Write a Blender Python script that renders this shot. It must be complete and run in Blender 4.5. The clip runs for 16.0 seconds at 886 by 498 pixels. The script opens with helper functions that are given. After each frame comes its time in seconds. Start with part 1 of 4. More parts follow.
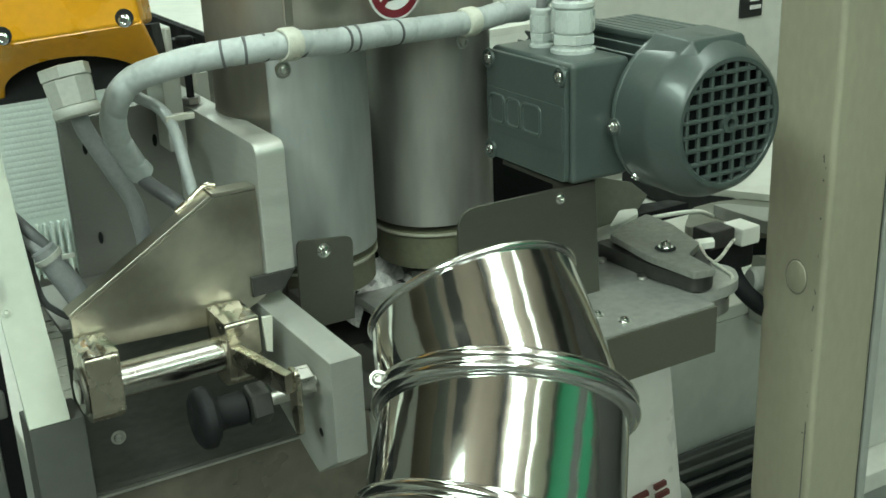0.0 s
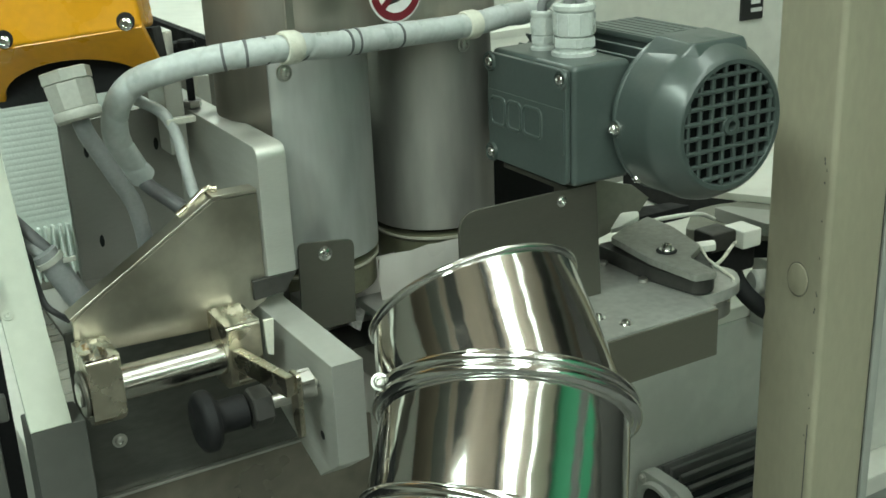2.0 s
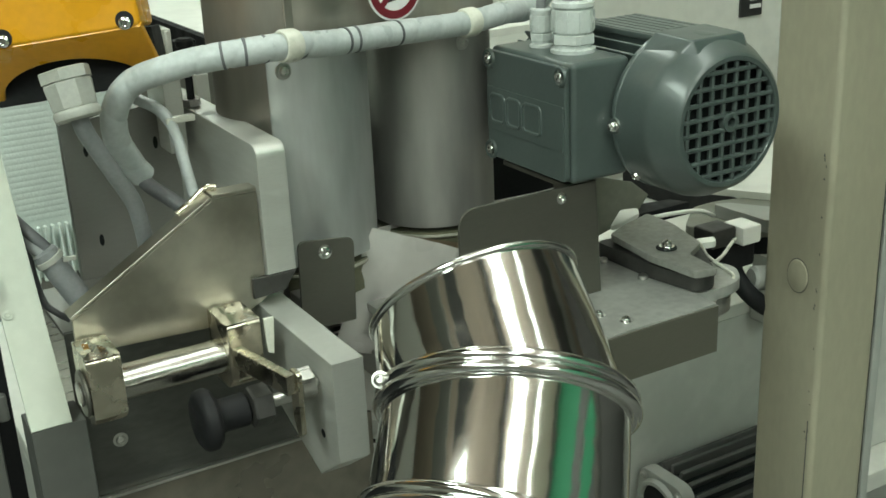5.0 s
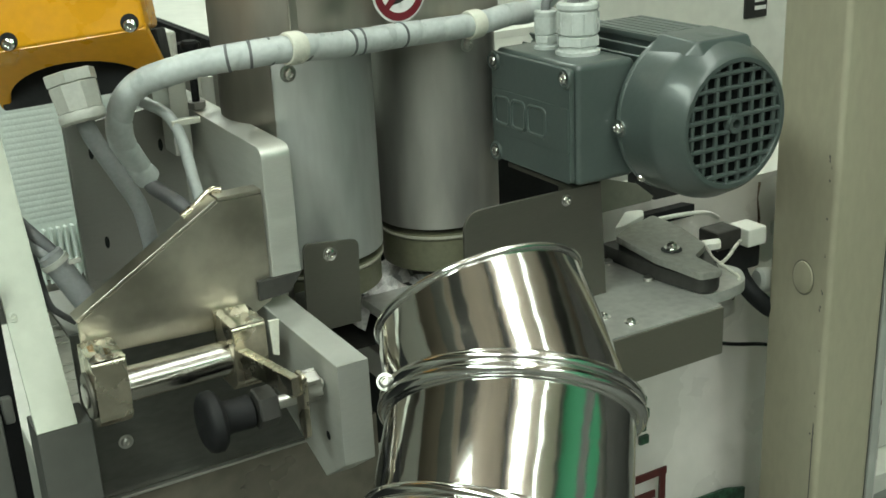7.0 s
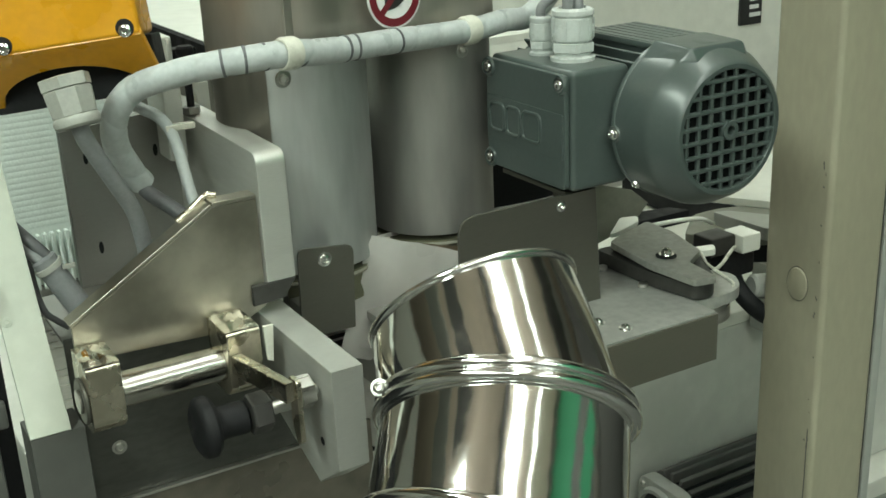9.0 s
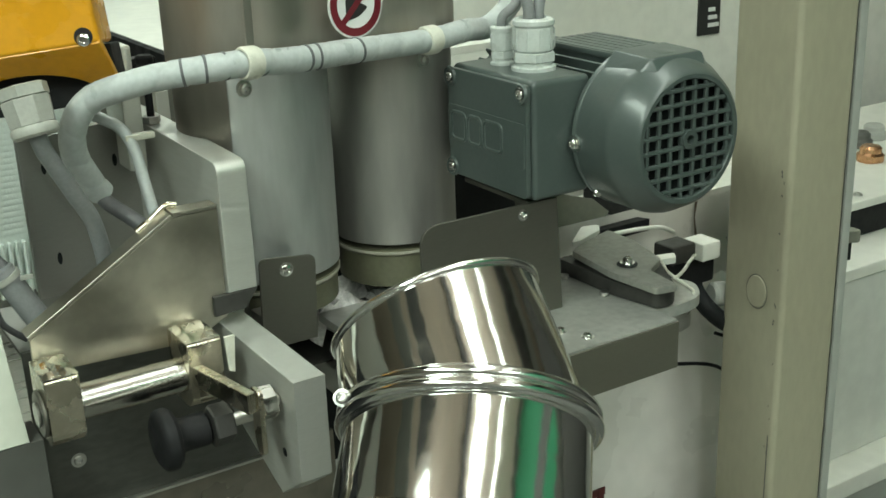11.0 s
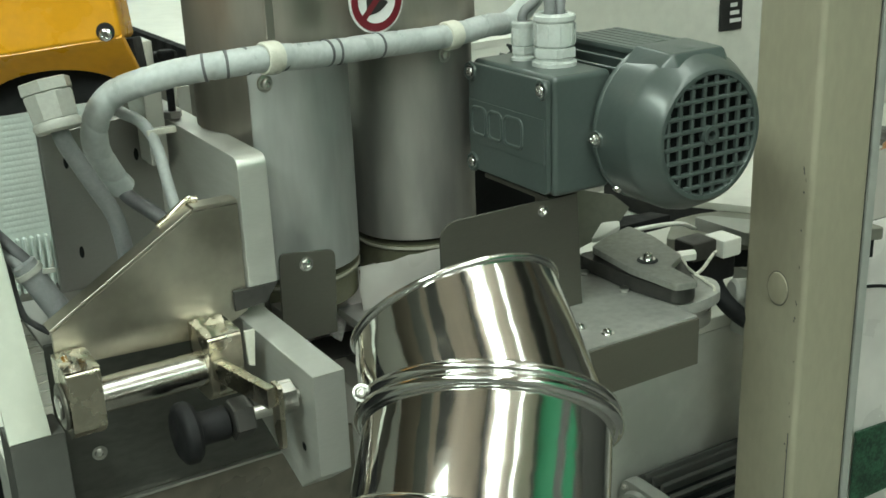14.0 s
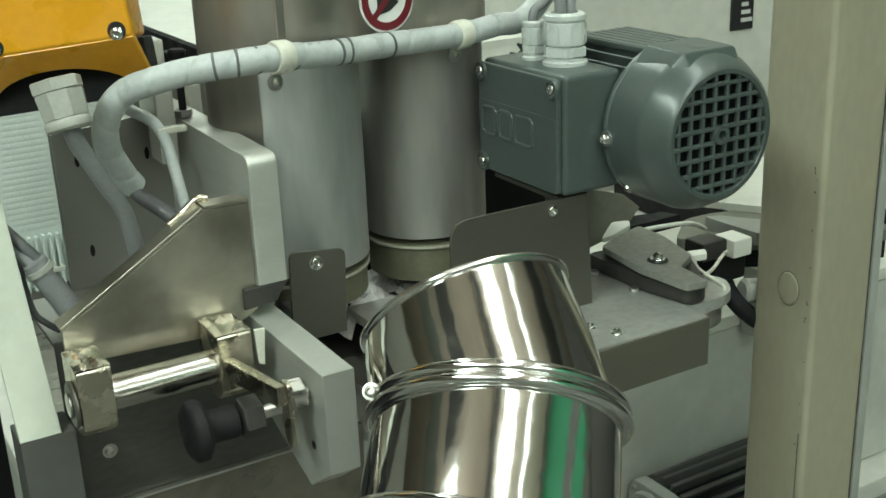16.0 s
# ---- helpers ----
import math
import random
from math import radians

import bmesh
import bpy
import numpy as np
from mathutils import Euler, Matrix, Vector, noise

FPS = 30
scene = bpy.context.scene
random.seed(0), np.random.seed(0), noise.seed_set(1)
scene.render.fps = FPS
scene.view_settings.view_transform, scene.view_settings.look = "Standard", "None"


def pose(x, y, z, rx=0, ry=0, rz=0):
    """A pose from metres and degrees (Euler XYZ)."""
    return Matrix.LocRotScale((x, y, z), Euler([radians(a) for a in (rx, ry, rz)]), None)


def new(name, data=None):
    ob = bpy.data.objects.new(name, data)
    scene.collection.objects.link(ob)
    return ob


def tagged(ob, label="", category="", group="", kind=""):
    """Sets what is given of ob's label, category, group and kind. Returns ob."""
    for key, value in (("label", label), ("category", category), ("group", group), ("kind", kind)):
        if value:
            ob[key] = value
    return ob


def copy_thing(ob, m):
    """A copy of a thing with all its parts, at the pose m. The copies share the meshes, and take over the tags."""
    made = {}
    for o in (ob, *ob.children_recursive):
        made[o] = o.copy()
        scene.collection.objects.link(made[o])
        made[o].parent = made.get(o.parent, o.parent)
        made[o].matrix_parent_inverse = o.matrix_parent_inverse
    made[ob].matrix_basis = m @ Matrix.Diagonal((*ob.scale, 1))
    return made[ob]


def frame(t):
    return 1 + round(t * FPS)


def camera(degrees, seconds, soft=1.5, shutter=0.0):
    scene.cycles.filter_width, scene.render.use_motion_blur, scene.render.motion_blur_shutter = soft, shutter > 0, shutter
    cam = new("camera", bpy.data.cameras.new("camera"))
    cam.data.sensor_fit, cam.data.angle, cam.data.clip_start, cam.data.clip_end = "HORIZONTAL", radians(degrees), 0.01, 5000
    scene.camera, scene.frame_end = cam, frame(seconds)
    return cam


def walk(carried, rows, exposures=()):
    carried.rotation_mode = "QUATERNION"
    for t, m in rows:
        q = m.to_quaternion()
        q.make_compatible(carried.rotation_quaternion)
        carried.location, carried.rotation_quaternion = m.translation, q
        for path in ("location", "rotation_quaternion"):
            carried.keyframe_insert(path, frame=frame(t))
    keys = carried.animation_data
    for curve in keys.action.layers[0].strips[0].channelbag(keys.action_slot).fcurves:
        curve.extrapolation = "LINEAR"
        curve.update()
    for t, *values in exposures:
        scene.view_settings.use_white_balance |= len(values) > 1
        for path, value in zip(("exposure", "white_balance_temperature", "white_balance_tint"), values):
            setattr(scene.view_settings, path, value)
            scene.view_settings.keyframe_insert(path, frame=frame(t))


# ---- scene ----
# --- camera: held by hand in one spot, only turning a little ---
cam = camera(42.0, 16.0, soft=1.6)
EYE = (0.0, 0.0, 1.45)
TURNS = [
    (0.0, 69.735, 2.186, -30.557),
    (0.5, 69.851, 2.240, -30.641),
    (1.0, 69.797, 2.224, -30.646),
    (1.5, 69.828, 2.229, -30.694),
    (2.0, 69.880, 2.262, -30.523),
    (2.5, 69.965, 2.408, -30.496),
    (3.0, 70.007, 2.319, -30.583),
    (3.5, 69.971, 2.392, -30.555),
    (4.0, 69.788, 2.440, -30.521),
    (6.5, 69.762, 2.505, -30.707),
    (7.0, 69.871, 2.605, -30.395),
    (7.5, 70.086, 2.602, -30.163),
    (8.0, 70.098, 2.677, -30.147),
    (8.5, 70.080, 2.507, -30.172),
    (9.0, 70.144, 2.413, -30.606),
    (9.2, 70.374, 2.140, -31.197),
    (11.5, 70.514, 1.995, -32.471),
    (12.0, 70.401, 2.066, -32.221),
    (12.5, 70.315, 2.100, -31.997),
    (13.0, 70.278, 2.144, -31.881),
    (13.5, 70.297, 2.143, -31.728),
    (14.0, 70.348, 2.105, -31.446),
    (14.5, 70.339, 2.238, -31.385),
    (15.0, 70.414, 2.219, -31.174),
    (15.5, 70.485, 2.196, -30.969),
    (16.0, 70.328, 2.142, -30.939),]
walk(cam, [(t, pose(*EYE, a, b, c)) for t, a, b, c in TURNS], exposures=[(0.0, 0.0, 6430, 4), (1.5, 0.0, 6500, 6), (3.5, 0.0, 6600, 10), (9.0, 0.0, 6730, 12), (12.5, 0.0, 6660, 10), (16.0, 0.0, 6610, 10)])

# --- world and lights ---
world = bpy.data.worlds.new("hall")
world.use_nodes = True
world.node_tree.nodes["Background"].inputs[0].default_value = (0.55, 0.6, 0.58, 1)
world.node_tree.nodes["Background"].inputs[1].default_value = 0.012
scene.world = world


def area_lamp(x, y, z, w, l, power, turn=0.0):
    data = bpy.data.lights.new("tube_light", "AREA")
    data.shape, data.size, data.size_y, data.energy = "RECTANGLE", w, l, power
    data.color = (0.775, 1.0, 0.87)
    ob = new("tube_light", data)
    ob.matrix_world = pose(x, y, z, 0, 0, turn)
    return ob


# third to fifth fixtures are unseen, added behind the camera for frontal light
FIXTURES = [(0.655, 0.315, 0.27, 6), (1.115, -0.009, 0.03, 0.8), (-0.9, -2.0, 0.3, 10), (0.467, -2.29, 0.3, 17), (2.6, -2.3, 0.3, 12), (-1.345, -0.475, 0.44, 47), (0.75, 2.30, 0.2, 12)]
LAMP_Z = 2.72
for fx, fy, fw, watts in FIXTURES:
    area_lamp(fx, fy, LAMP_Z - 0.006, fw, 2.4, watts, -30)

# --- materials ---
def node_mat(name, base, rough=0.5, metal=0.0, vary=0.12, scale=30.0, bump=0.15, stretch=(1, 1, 1), fine=6.0, rough_vary=0.12, coat=0.0, depth=0.002):
    m = bpy.data.materials.new(name)
    m.use_nodes = True
    nt = m.node_tree
    n, l = nt.nodes, nt.links
    b = n["Principled BSDF"]
    tc = n.new("ShaderNodeTexCoord")
    mp = n.new("ShaderNodeMapping")
    mp.inputs["Scale"].default_value = stretch
    l.new(tc.outputs["Object"], mp.inputs[0])
    big = n.new("ShaderNodeTexNoise")
    big.inputs["Scale"].default_value, big.inputs["Detail"].default_value = scale, 4
    l.new(mp.outputs[0], big.inputs["Vector"])
    small = n.new("ShaderNodeTexNoise")
    small.inputs["Scale"].default_value, small.inputs["Detail"].default_value = scale * fine, 3
    l.new(mp.outputs[0], small.inputs["Vector"])
    mix = n.new("ShaderNodeMath")
    mix.operation = "ADD"
    l.new(big.outputs[0], mix.inputs[0])
    l.new(small.outputs[0], mix.inputs[1])
    ramp = n.new("ShaderNodeMapRange")
    ramp.inputs[1].default_value, ramp.inputs[2].default_value = 0.7, 1.3
    ramp.inputs[3].default_value, ramp.inputs[4].default_value = 1 - vary, 1 + vary
    l.new(mix.outputs[0], ramp.inputs[0])
    col = n.new("ShaderNodeVectorMath")
    col.operation = "SCALE"
    col.inputs[0].default_value = base
    l.new(ramp.outputs[0], col.inputs["Scale"])
    l.new(col.outputs[0], b.inputs["Base Color"])
    rr = n.new("ShaderNodeMapRange")
    rr.interpolation_type = ramp.interpolation_type = "SMOOTHSTEP"
    rr.inputs[1].default_value, rr.inputs[2].default_value = 0.3, 0.7
    rr.inputs[3].default_value, rr.inputs[4].default_value = max(0.02, rough - rough_vary), min(1, rough + rough_vary)
    l.new(big.outputs[0], rr.inputs[0])
    l.new(rr.outputs[0], b.inputs["Roughness"])
    b.inputs["Metallic"].default_value = metal
    b.inputs["Coat Weight"].default_value = coat
    if bump:
        bp = n.new("ShaderNodeBump")
        bp.inputs["Strength"].default_value, bp.inputs["Distance"].default_value = bump, depth
        l.new(small.outputs[0], bp.inputs["Height"])
        l.new(bp.outputs[0], b.inputs["Normal"])
    return m


STEEL = node_mat("brushed_steel", (0.56, 0.55, 0.52), 0.38, 1.0, 0.08, 18, 0.05, (1, 1, 14))
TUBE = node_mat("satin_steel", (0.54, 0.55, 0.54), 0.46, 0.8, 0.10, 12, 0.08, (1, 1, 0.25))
# darker satin steel: shade beside the near tube put into the base
TUBESHADE = node_mat("shaded_satin_steel", (0.40, 0.39, 0.365), 0.46, 0.8, 0.10, 12, 0.08, (1, 1, 0.25))
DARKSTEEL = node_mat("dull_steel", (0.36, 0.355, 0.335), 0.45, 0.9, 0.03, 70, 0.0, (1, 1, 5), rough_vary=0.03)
EDGESTEEL = node_mat("darker_brown_steel", (0.28, 0.265, 0.22), 0.42, 0.85, 0.03, 50, 0.01, (1, 1, 4), rough_vary=0.03)
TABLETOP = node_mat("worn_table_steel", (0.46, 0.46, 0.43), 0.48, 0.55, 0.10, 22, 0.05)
GRIPSTEEL = node_mat("worn_gripper_steel", (0.33, 0.33, 0.30), 0.42, 0.55, 0.14, 30, 0.06)
FILMGREY = node_mat("grey_printed_film", (0.74, 0.72, 0.70), 0.28, 0.0, 0.18, 60, 0.3)
RIMMAT = node_mat("worn_nylon", (0.36, 0.35, 0.29), 0.45, 0.0, 0.1, 40, 0.1)
OLIVEPAINT = node_mat("olive_grey_paint", (0.20, 0.20, 0.165), 0.45, 0.0, 0.08, 20, 0.05)
GUNMETAL = node_mat("dark_sheet_steel", (0.150, 0.142, 0.122), 0.45, 0.75, 0.035, 30, 0.015, (1, 1, 5), rough_vary=0.03)
WRAP = node_mat("brownish_steel", (0.42, 0.39, 0.345), 0.42, 0.9, 0.08, 12, 0.06, (1, 1, 0.25))
GUNMETAL2 = node_mat("grey_sheet_steel", (0.10, 0.10, 0.09), 0.4, 0.7, 0.12, 14, 0.05, (1, 1, 3))
BROWNPLATE = node_mat("brown_grey_steel", (0.23, 0.205, 0.17), 0.35, 0.6, 0.15, 10, 0.05)
# near-black steel for dark parts and the shaded chamfer
BLACKSTEEL = node_mat("near_black_steel", (0.045, 0.043, 0.040), 0.4, 0.3, 0.15, 30, 0.05)
DARKGREY = node_mat("dark_grey_paint", (0.10, 0.10, 0.095), 0.5, 0.0, 0.1, 8, 0.05)
ALU = node_mat("milled_aluminium", (0.60, 0.60, 0.56), 0.40, 0.65, 0.03, 40, 0.06, (1, 1, 7), 4)
CHROME = node_mat("polished_steel", (0.80, 0.79, 0.77), 0.095, 1.0, 0.05, 6, 0.22, (1, 1, 1), 2.4, 0.03, depth=0.006)
BEADSTEEL = node_mat("polished_bead_steel", (0.76, 0.755, 0.74), 0.10, 1.0, 0.05, 30, 0.0)
FOIL = node_mat("hammered_nickel", (0.84, 0.80, 0.70), 0.20, 1.0, 0.08, 60, 0.1)
GLANDWHITE = node_mat("grey_white_nylon", (0.52, 0.55, 0.53), 0.28, 0.0, 0.05, 60, 0.05)
SHAFT = node_mat("ground_shaft_steel", (0.38, 0.365, 0.33), 0.19, 1.0, 0.06, 18, 0.04, (14, 1, 1), 4, 0.03)
BRASS = node_mat("nickel_plate", (0.58, 0.53, 0.43), 0.27, 1.0, 0.1, 40, 0.05)
COPPER = node_mat("copper_fitting", (0.60, 0.33, 0.18), 0.3, 1.0, 0.1, 60, 0.05)
PLATED = node_mat("plated_sheet", (0.42, 0.395, 0.335), 0.43, 1.0, 0.08, 14, 0.04)
MOTOR = node_mat("grey_enamel", (0.066, 0.084, 0.079), 0.33, 0.0, 0.04, 40, 0.06, rough_vary=0.02, coat=0.2)
# black for dark parts, and for shade painted into holes and recesses
MOTORDARK = node_mat("black_parts_and_shade", (0.012, 0.013, 0.014), 0.6, 0.0, 0.1, 40, 0.1)
BEIGE = node_mat("beige_paint", (0.37, 0.345, 0.255), 0.42, 0.0, 0.05, 10, 0.06, (1, 1, 0.4), 12)
CREAM = node_mat("cream_paint", (0.47, 0.49, 0.42), 0.4, 0.0, 0.05, 14, 0.08)
GREYPANEL = node_mat("grey_panel_paint", (0.38, 0.39, 0.36), 0.45, 0.0, 0.07, 6, 0.05)
PALEGREY = node_mat("pale_grey_paint", (0.66, 0.67, 0.62), 0.45, 0.0, 0.06, 6, 0.05)
GREYMID = node_mat("mid_grey_paint", (0.098, 0.098, 0.09), 0.45, 0.0, 0.07, 12, 0.05)
WHITEPANEL = node_mat("white_panel_paint", (0.74, 0.74, 0.68), 0.45, 0.0, 0.05, 6, 0.05)
YELLOW = node_mat("yellow_plastic", (0.64, 0.285, 0.008), 0.34, 0.0, 0.06, 25, 0.08)
# black plastic, also the black of sheets that stand for shade
BLACK = node_mat("black_plastic_and_shade", (0.012, 0.012, 0.013), 0.55, 0.0, 0.15, 40, 0.1)
HOSE = node_mat("grey_spiral_wrap", (0.44, 0.465, 0.46), 0.38, 0.0, 0.07, 40, 0.1)
CABLE = node_mat("grey_cable", (0.22, 0.225, 0.23), 0.45, 0.0, 0.08, 60, 0.1)
DARKCABLE = node_mat("dark_cable", (0.10, 0.10, 0.105), 0.45, 0.0, 0.1, 60, 0.1)
NYLON = node_mat("pale_nylon", (0.62, 0.61, 0.53), 0.35, 0.0, 0.05, 60, 0.08)
GLAND = node_mat("grey_nylon", (0.36, 0.36, 0.325), 0.4, 0.0, 0.06, 60, 0.1)
BELT = node_mat("white_belt_plastic", (0.66, 0.72, 0.68), 0.4, 0.0, 0.04, 60, 0.1)
COLLAR = node_mat("olive_nylon", (0.120, 0.118, 0.076), 0.45, 0.0, 0.1, 40, 0.1)
WALLMAT = node_mat("wall_paint", (0.34, 0.33, 0.29), 0.7, 0.0, 0.05, 3, 0.1)
FLOORMAT = node_mat("floor_resin", (0.14, 0.14, 0.13), 0.4, 0.0, 0.12, 4, 0.1)
CEILMAT = node_mat("ceiling_board", (0.74, 0.635, 0.52), 0.8, 0.0, 0.08, 4, 0.1)
GREEN = node_mat("green_cloth", (0.02, 0.26, 0.12), 0.6, 0.0, 0.1, 20, 0.1)
RED = node_mat("red_ink", (0.15, 0.012, 0.02), 0.4, 0.0, 0.06, 30, 0.0)
WHITE = node_mat("white_sticker", (0.75, 0.75, 0.74), 0.35, 0.0, 0.03, 30, 0.0)
INK = node_mat("black_ink", (0.02, 0.02, 0.02), 0.4, 0.0, 0.05, 30, 0.0)
FILM = node_mat("white_pouch_film", (0.78, 0.755, 0.72), 0.32, 0.0, 0.05, 9, 0.5, (1, 1, 1), 3)
FILMIN = node_mat("brown_pouch_inside", (0.20, 0.15, 0.10), 0.4, 0.0, 0.1, 9, 0.3)
REDPRINT = node_mat("dark_red_print", (0.10, 0.02, 0.02), 0.4, 0.0, 0.1, 60, 0.0)
GREENPRINT = node_mat("dark_green_print", (0.035, 0.10, 0.06), 0.4, 0.0, 0.6, 45, 0.0)
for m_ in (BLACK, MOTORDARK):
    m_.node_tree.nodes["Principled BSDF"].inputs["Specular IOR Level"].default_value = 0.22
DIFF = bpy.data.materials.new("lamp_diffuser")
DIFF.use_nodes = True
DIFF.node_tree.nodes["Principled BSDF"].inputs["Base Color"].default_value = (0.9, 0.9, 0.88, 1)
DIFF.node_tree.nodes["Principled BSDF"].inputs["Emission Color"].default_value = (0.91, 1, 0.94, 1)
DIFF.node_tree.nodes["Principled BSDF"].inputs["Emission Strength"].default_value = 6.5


# --- mesh helpers ---
def part(name, bm, material, parent=None, label="", angle=35, flat=True):
    me = bpy.data.meshes.new(name)
    bmesh.ops.recalc_face_normals(bm, faces=bm.faces)
    bm.to_mesh(me)
    bm.free()
    for p in me.polygons:
        p.use_smooth = True
    me.set_sharp_from_angle(angle=radians(angle))
    me.materials.append(material)
    ob = new(name, me)
    if flat:
        ob.modifiers.new("normals", "WEIGHTED_NORMAL").keep_sharp = True
    if parent is not None:
        ob.parent = parent
    if label:
        ob["label"] = label
    return ob


def thing(name, label, category, group="", kind="", at=(0, 0, 0)):
    ob = new(name)
    ob.empty_display_size = 0.02
    ob.location = at
    return tagged(ob, label, category, group, kind)


def box(x0, x1, y0, y1, z0, z1, bevel=0.001, seg=2, m=None, bm=None):
    b = bmesh.new()
    bmesh.ops.create_cube(b, size=1.0)
    bmesh.ops.scale(b, vec=(x1 - x0, y1 - y0, z1 - z0), verts=b.verts)
    if bevel:
        bmesh.ops.bevel(b, geom=b.edges[:], offset=bevel, segments=seg, profile=0.5, affect="EDGES")
    bmesh.ops.translate(b, vec=((x0 + x1) / 2, (y0 + y1) / 2, (z0 + z1) / 2), verts=b.verts)
    if m is not None:
        b.transform(m)
    return join(bm, b)


def join(bm, b):
    if bm is None:
        return b
    me = bpy.data.meshes.new("tmp")
    b.to_mesh(me)
    b.free()
    bm.from_mesh(me)
    bpy.data.meshes.remove(me)
    return bm


def slab(points, axis, a, b, bevel=0.0008, bm=None, m=None):
    """A plate: an outline in the plane across axis, from a to b along it."""
    k = bmesh.new()
    def put(u, v, w):
        return {"x": (w, u, v), "y": (u, w, v), "z": (u, v, w)}[axis]
    lo = [k.verts.new(put(u, v, a)) for u, v in points]
    hi = [k.verts.new(put(u, v, b)) for u, v in points]
    k.faces.new(lo)
    k.faces.new(hi)
    n = len(points)
    for i in range(n):
        k.faces.new((lo[i], lo[(i + 1) % n], hi[(i + 1) % n], hi[i]))
    bmesh.ops.recalc_face_normals(k, faces=k.faces)
    if bevel:
        rim = [e for e in k.edges if len({v in lo for v in e.verts}) == 1]
        bmesh.ops.bevel(k, geom=rim, offset=bevel, segments=2, profile=0.5, affect="EDGES")
    if m is not None:
        k.transform(m)
    return join(bm, k)


def rounded(points, radius, only=None, n=5):
    """The outline with its corners rounded."""
    out = []
    for i, p in enumerate(points):
        if only is not None and i not in only:
            out.append(p)
            continue
        p, a, b = Vector(p), Vector(points[i - 1]), Vector(points[(i + 1) % len(points)])
        u, v = (a - p).normalized(), (b - p).normalized()
        r = min(radius, (a - p).length * 0.49, (b - p).length * 0.49)
        for k in range(n + 1):
            t = k / n
            q = p + u * r * (1 - t) ** 2 + v * r * t ** 2
            out.append((q.x, q.y))
    return out


def frame_to(p, d, up=(0, 0, 1)):
    z = Vector(d).normalized()
    u = Vector(up)
    if abs(z.dot(u.normalized())) > 0.98:
        u = Vector((0, 1, 0))
    x = u.cross(z).normalized()
    y = z.cross(x)
    m = Matrix((x, y, z)).transposed().to_4x4()
    m.translation = Vector(p)
    return m


def lathe(profile, m, seg=32, bm=None, close=True):
    """Turned shape: (radius, height) pairs about the z axis of m."""
    k = bmesh.new()
    rings = []
    for r, h in profile:
        if r < 1e-6:
            rings.append([k.verts.new((0, 0, h))])
        else:
            rings.append([k.verts.new((r * math.cos(2 * math.pi * i / seg), r * math.sin(2 * math.pi * i / seg), h)) for i in range(seg)])
    for a, b in zip(rings, rings[1:]):
        for i in range(seg):
            j = (i + 1) % seg
            if len(a) == 1 and len(b) == 1:
                continue
            if len(a) == 1:
                k.faces.new((a[0], b[i], b[j]))
            elif len(b) == 1:
                k.faces.new((a[i], a[j], b[0]))
            else:
                k.faces.new((a[i], a[j], b[j], b[i]))
    k.transform(m)
    return join(bm, k)


def rod(p, q, r, seg=20, bevel=0.0, bm=None):
    p, q = Vector(p), Vector(q)
    h, b = (q - p).length, bevel
    prof = [(0, 0), (r - b, 0), (r, b), (r, h - b), (r - b, h), (0, h)] if b else [(0, 0), (r, 0), (r, h), (0, h)]
    return lathe(prof, frame_to(p, q - p), seg, bm)


def smooth_path(points, n=8):
    P = [Vector(p) for p in points]
    P = [P[0] * 2 - P[1]] + P + [P[-1] * 2 - P[-2]]
    out = []
    for i in range(1, len(P) - 2):
        for k in range(n):
            t = k / n
            a, b, c, d = P[i - 1], P[i], P[i + 1], P[i + 2]
            out.append(0.5 * ((2 * b) + (c - a) * t + (2 * a - 5 * b + 4 * c - d) * t * t + (3 * b - a - 3 * c + d) * t ** 3))
    out.append(P[-2])
    return out


def sweep(points, radius, seg=14, n=8, wrap=0.0, pitch=0.012, bm=None):
    """A hose or cable along smooth points; wrap: depth of a spiral wrap's joint."""
    path = smooth_path(points, n)
    k = bmesh.new()
    rings, run = [], 0.0
    ref = Vector((0, 0, 1))
    for i, p in enumerate(path):
        d = (path[min(i + 1, len(path) - 1)] - path[max(i - 1, 0)]).normalized()
        x = (ref - d * ref.dot(d))
        x = x.normalized() if x.length > 0.05 else Vector((1, 0, 0))
        ref = x
        y = d.cross(x)
        if i:
            run += (p - path[i - 1]).length
        ring = []
        for s in range(seg):
            a = 2 * math.pi * s / seg
            r = radius
            if wrap:
                ph = (run / pitch + s / seg) % 1.0
                r -= wrap * max(0.0, 1 - min(ph, 1 - ph) / 0.10)
            ring.append(k.verts.new(p + x * r * math.cos(a) + y * r * math.sin(a)))
        rings.append(ring)
    for a, b in zip(rings, rings[1:]):
        for s in range(seg):
            k.faces.new((a[s], a[(s + 1) % seg], b[(s + 1) % seg], b[s]))
    k.faces.new(rings[0])
    k.faces.new(rings[-1])
    return join(bm, k)


def hexagon(p, d, r, h, bm=None, turn=0.0):
    prof = [(0, 0), (r * 0.93, 0), (r, h * 0.08), (r, h * 0.92), (r * 0.93, h), (0, h)]
    return lathe(prof, frame_to(p, d) @ pose(0, 0, 0, 0, 0, turn), 6, bm)


def screw_head(p, d, r, h, bm=None):
    """A domed head with a socket in it."""
    prof = [(r, 0), (r, h * 0.5), (r * 0.85, h * 0.85), (r * 0.55, h), (r * 0.5, h), (r * 0.42, h * 0.4), (0, h * 0.4)]
    return lathe(prof, frame_to(p, d), 16, bm)


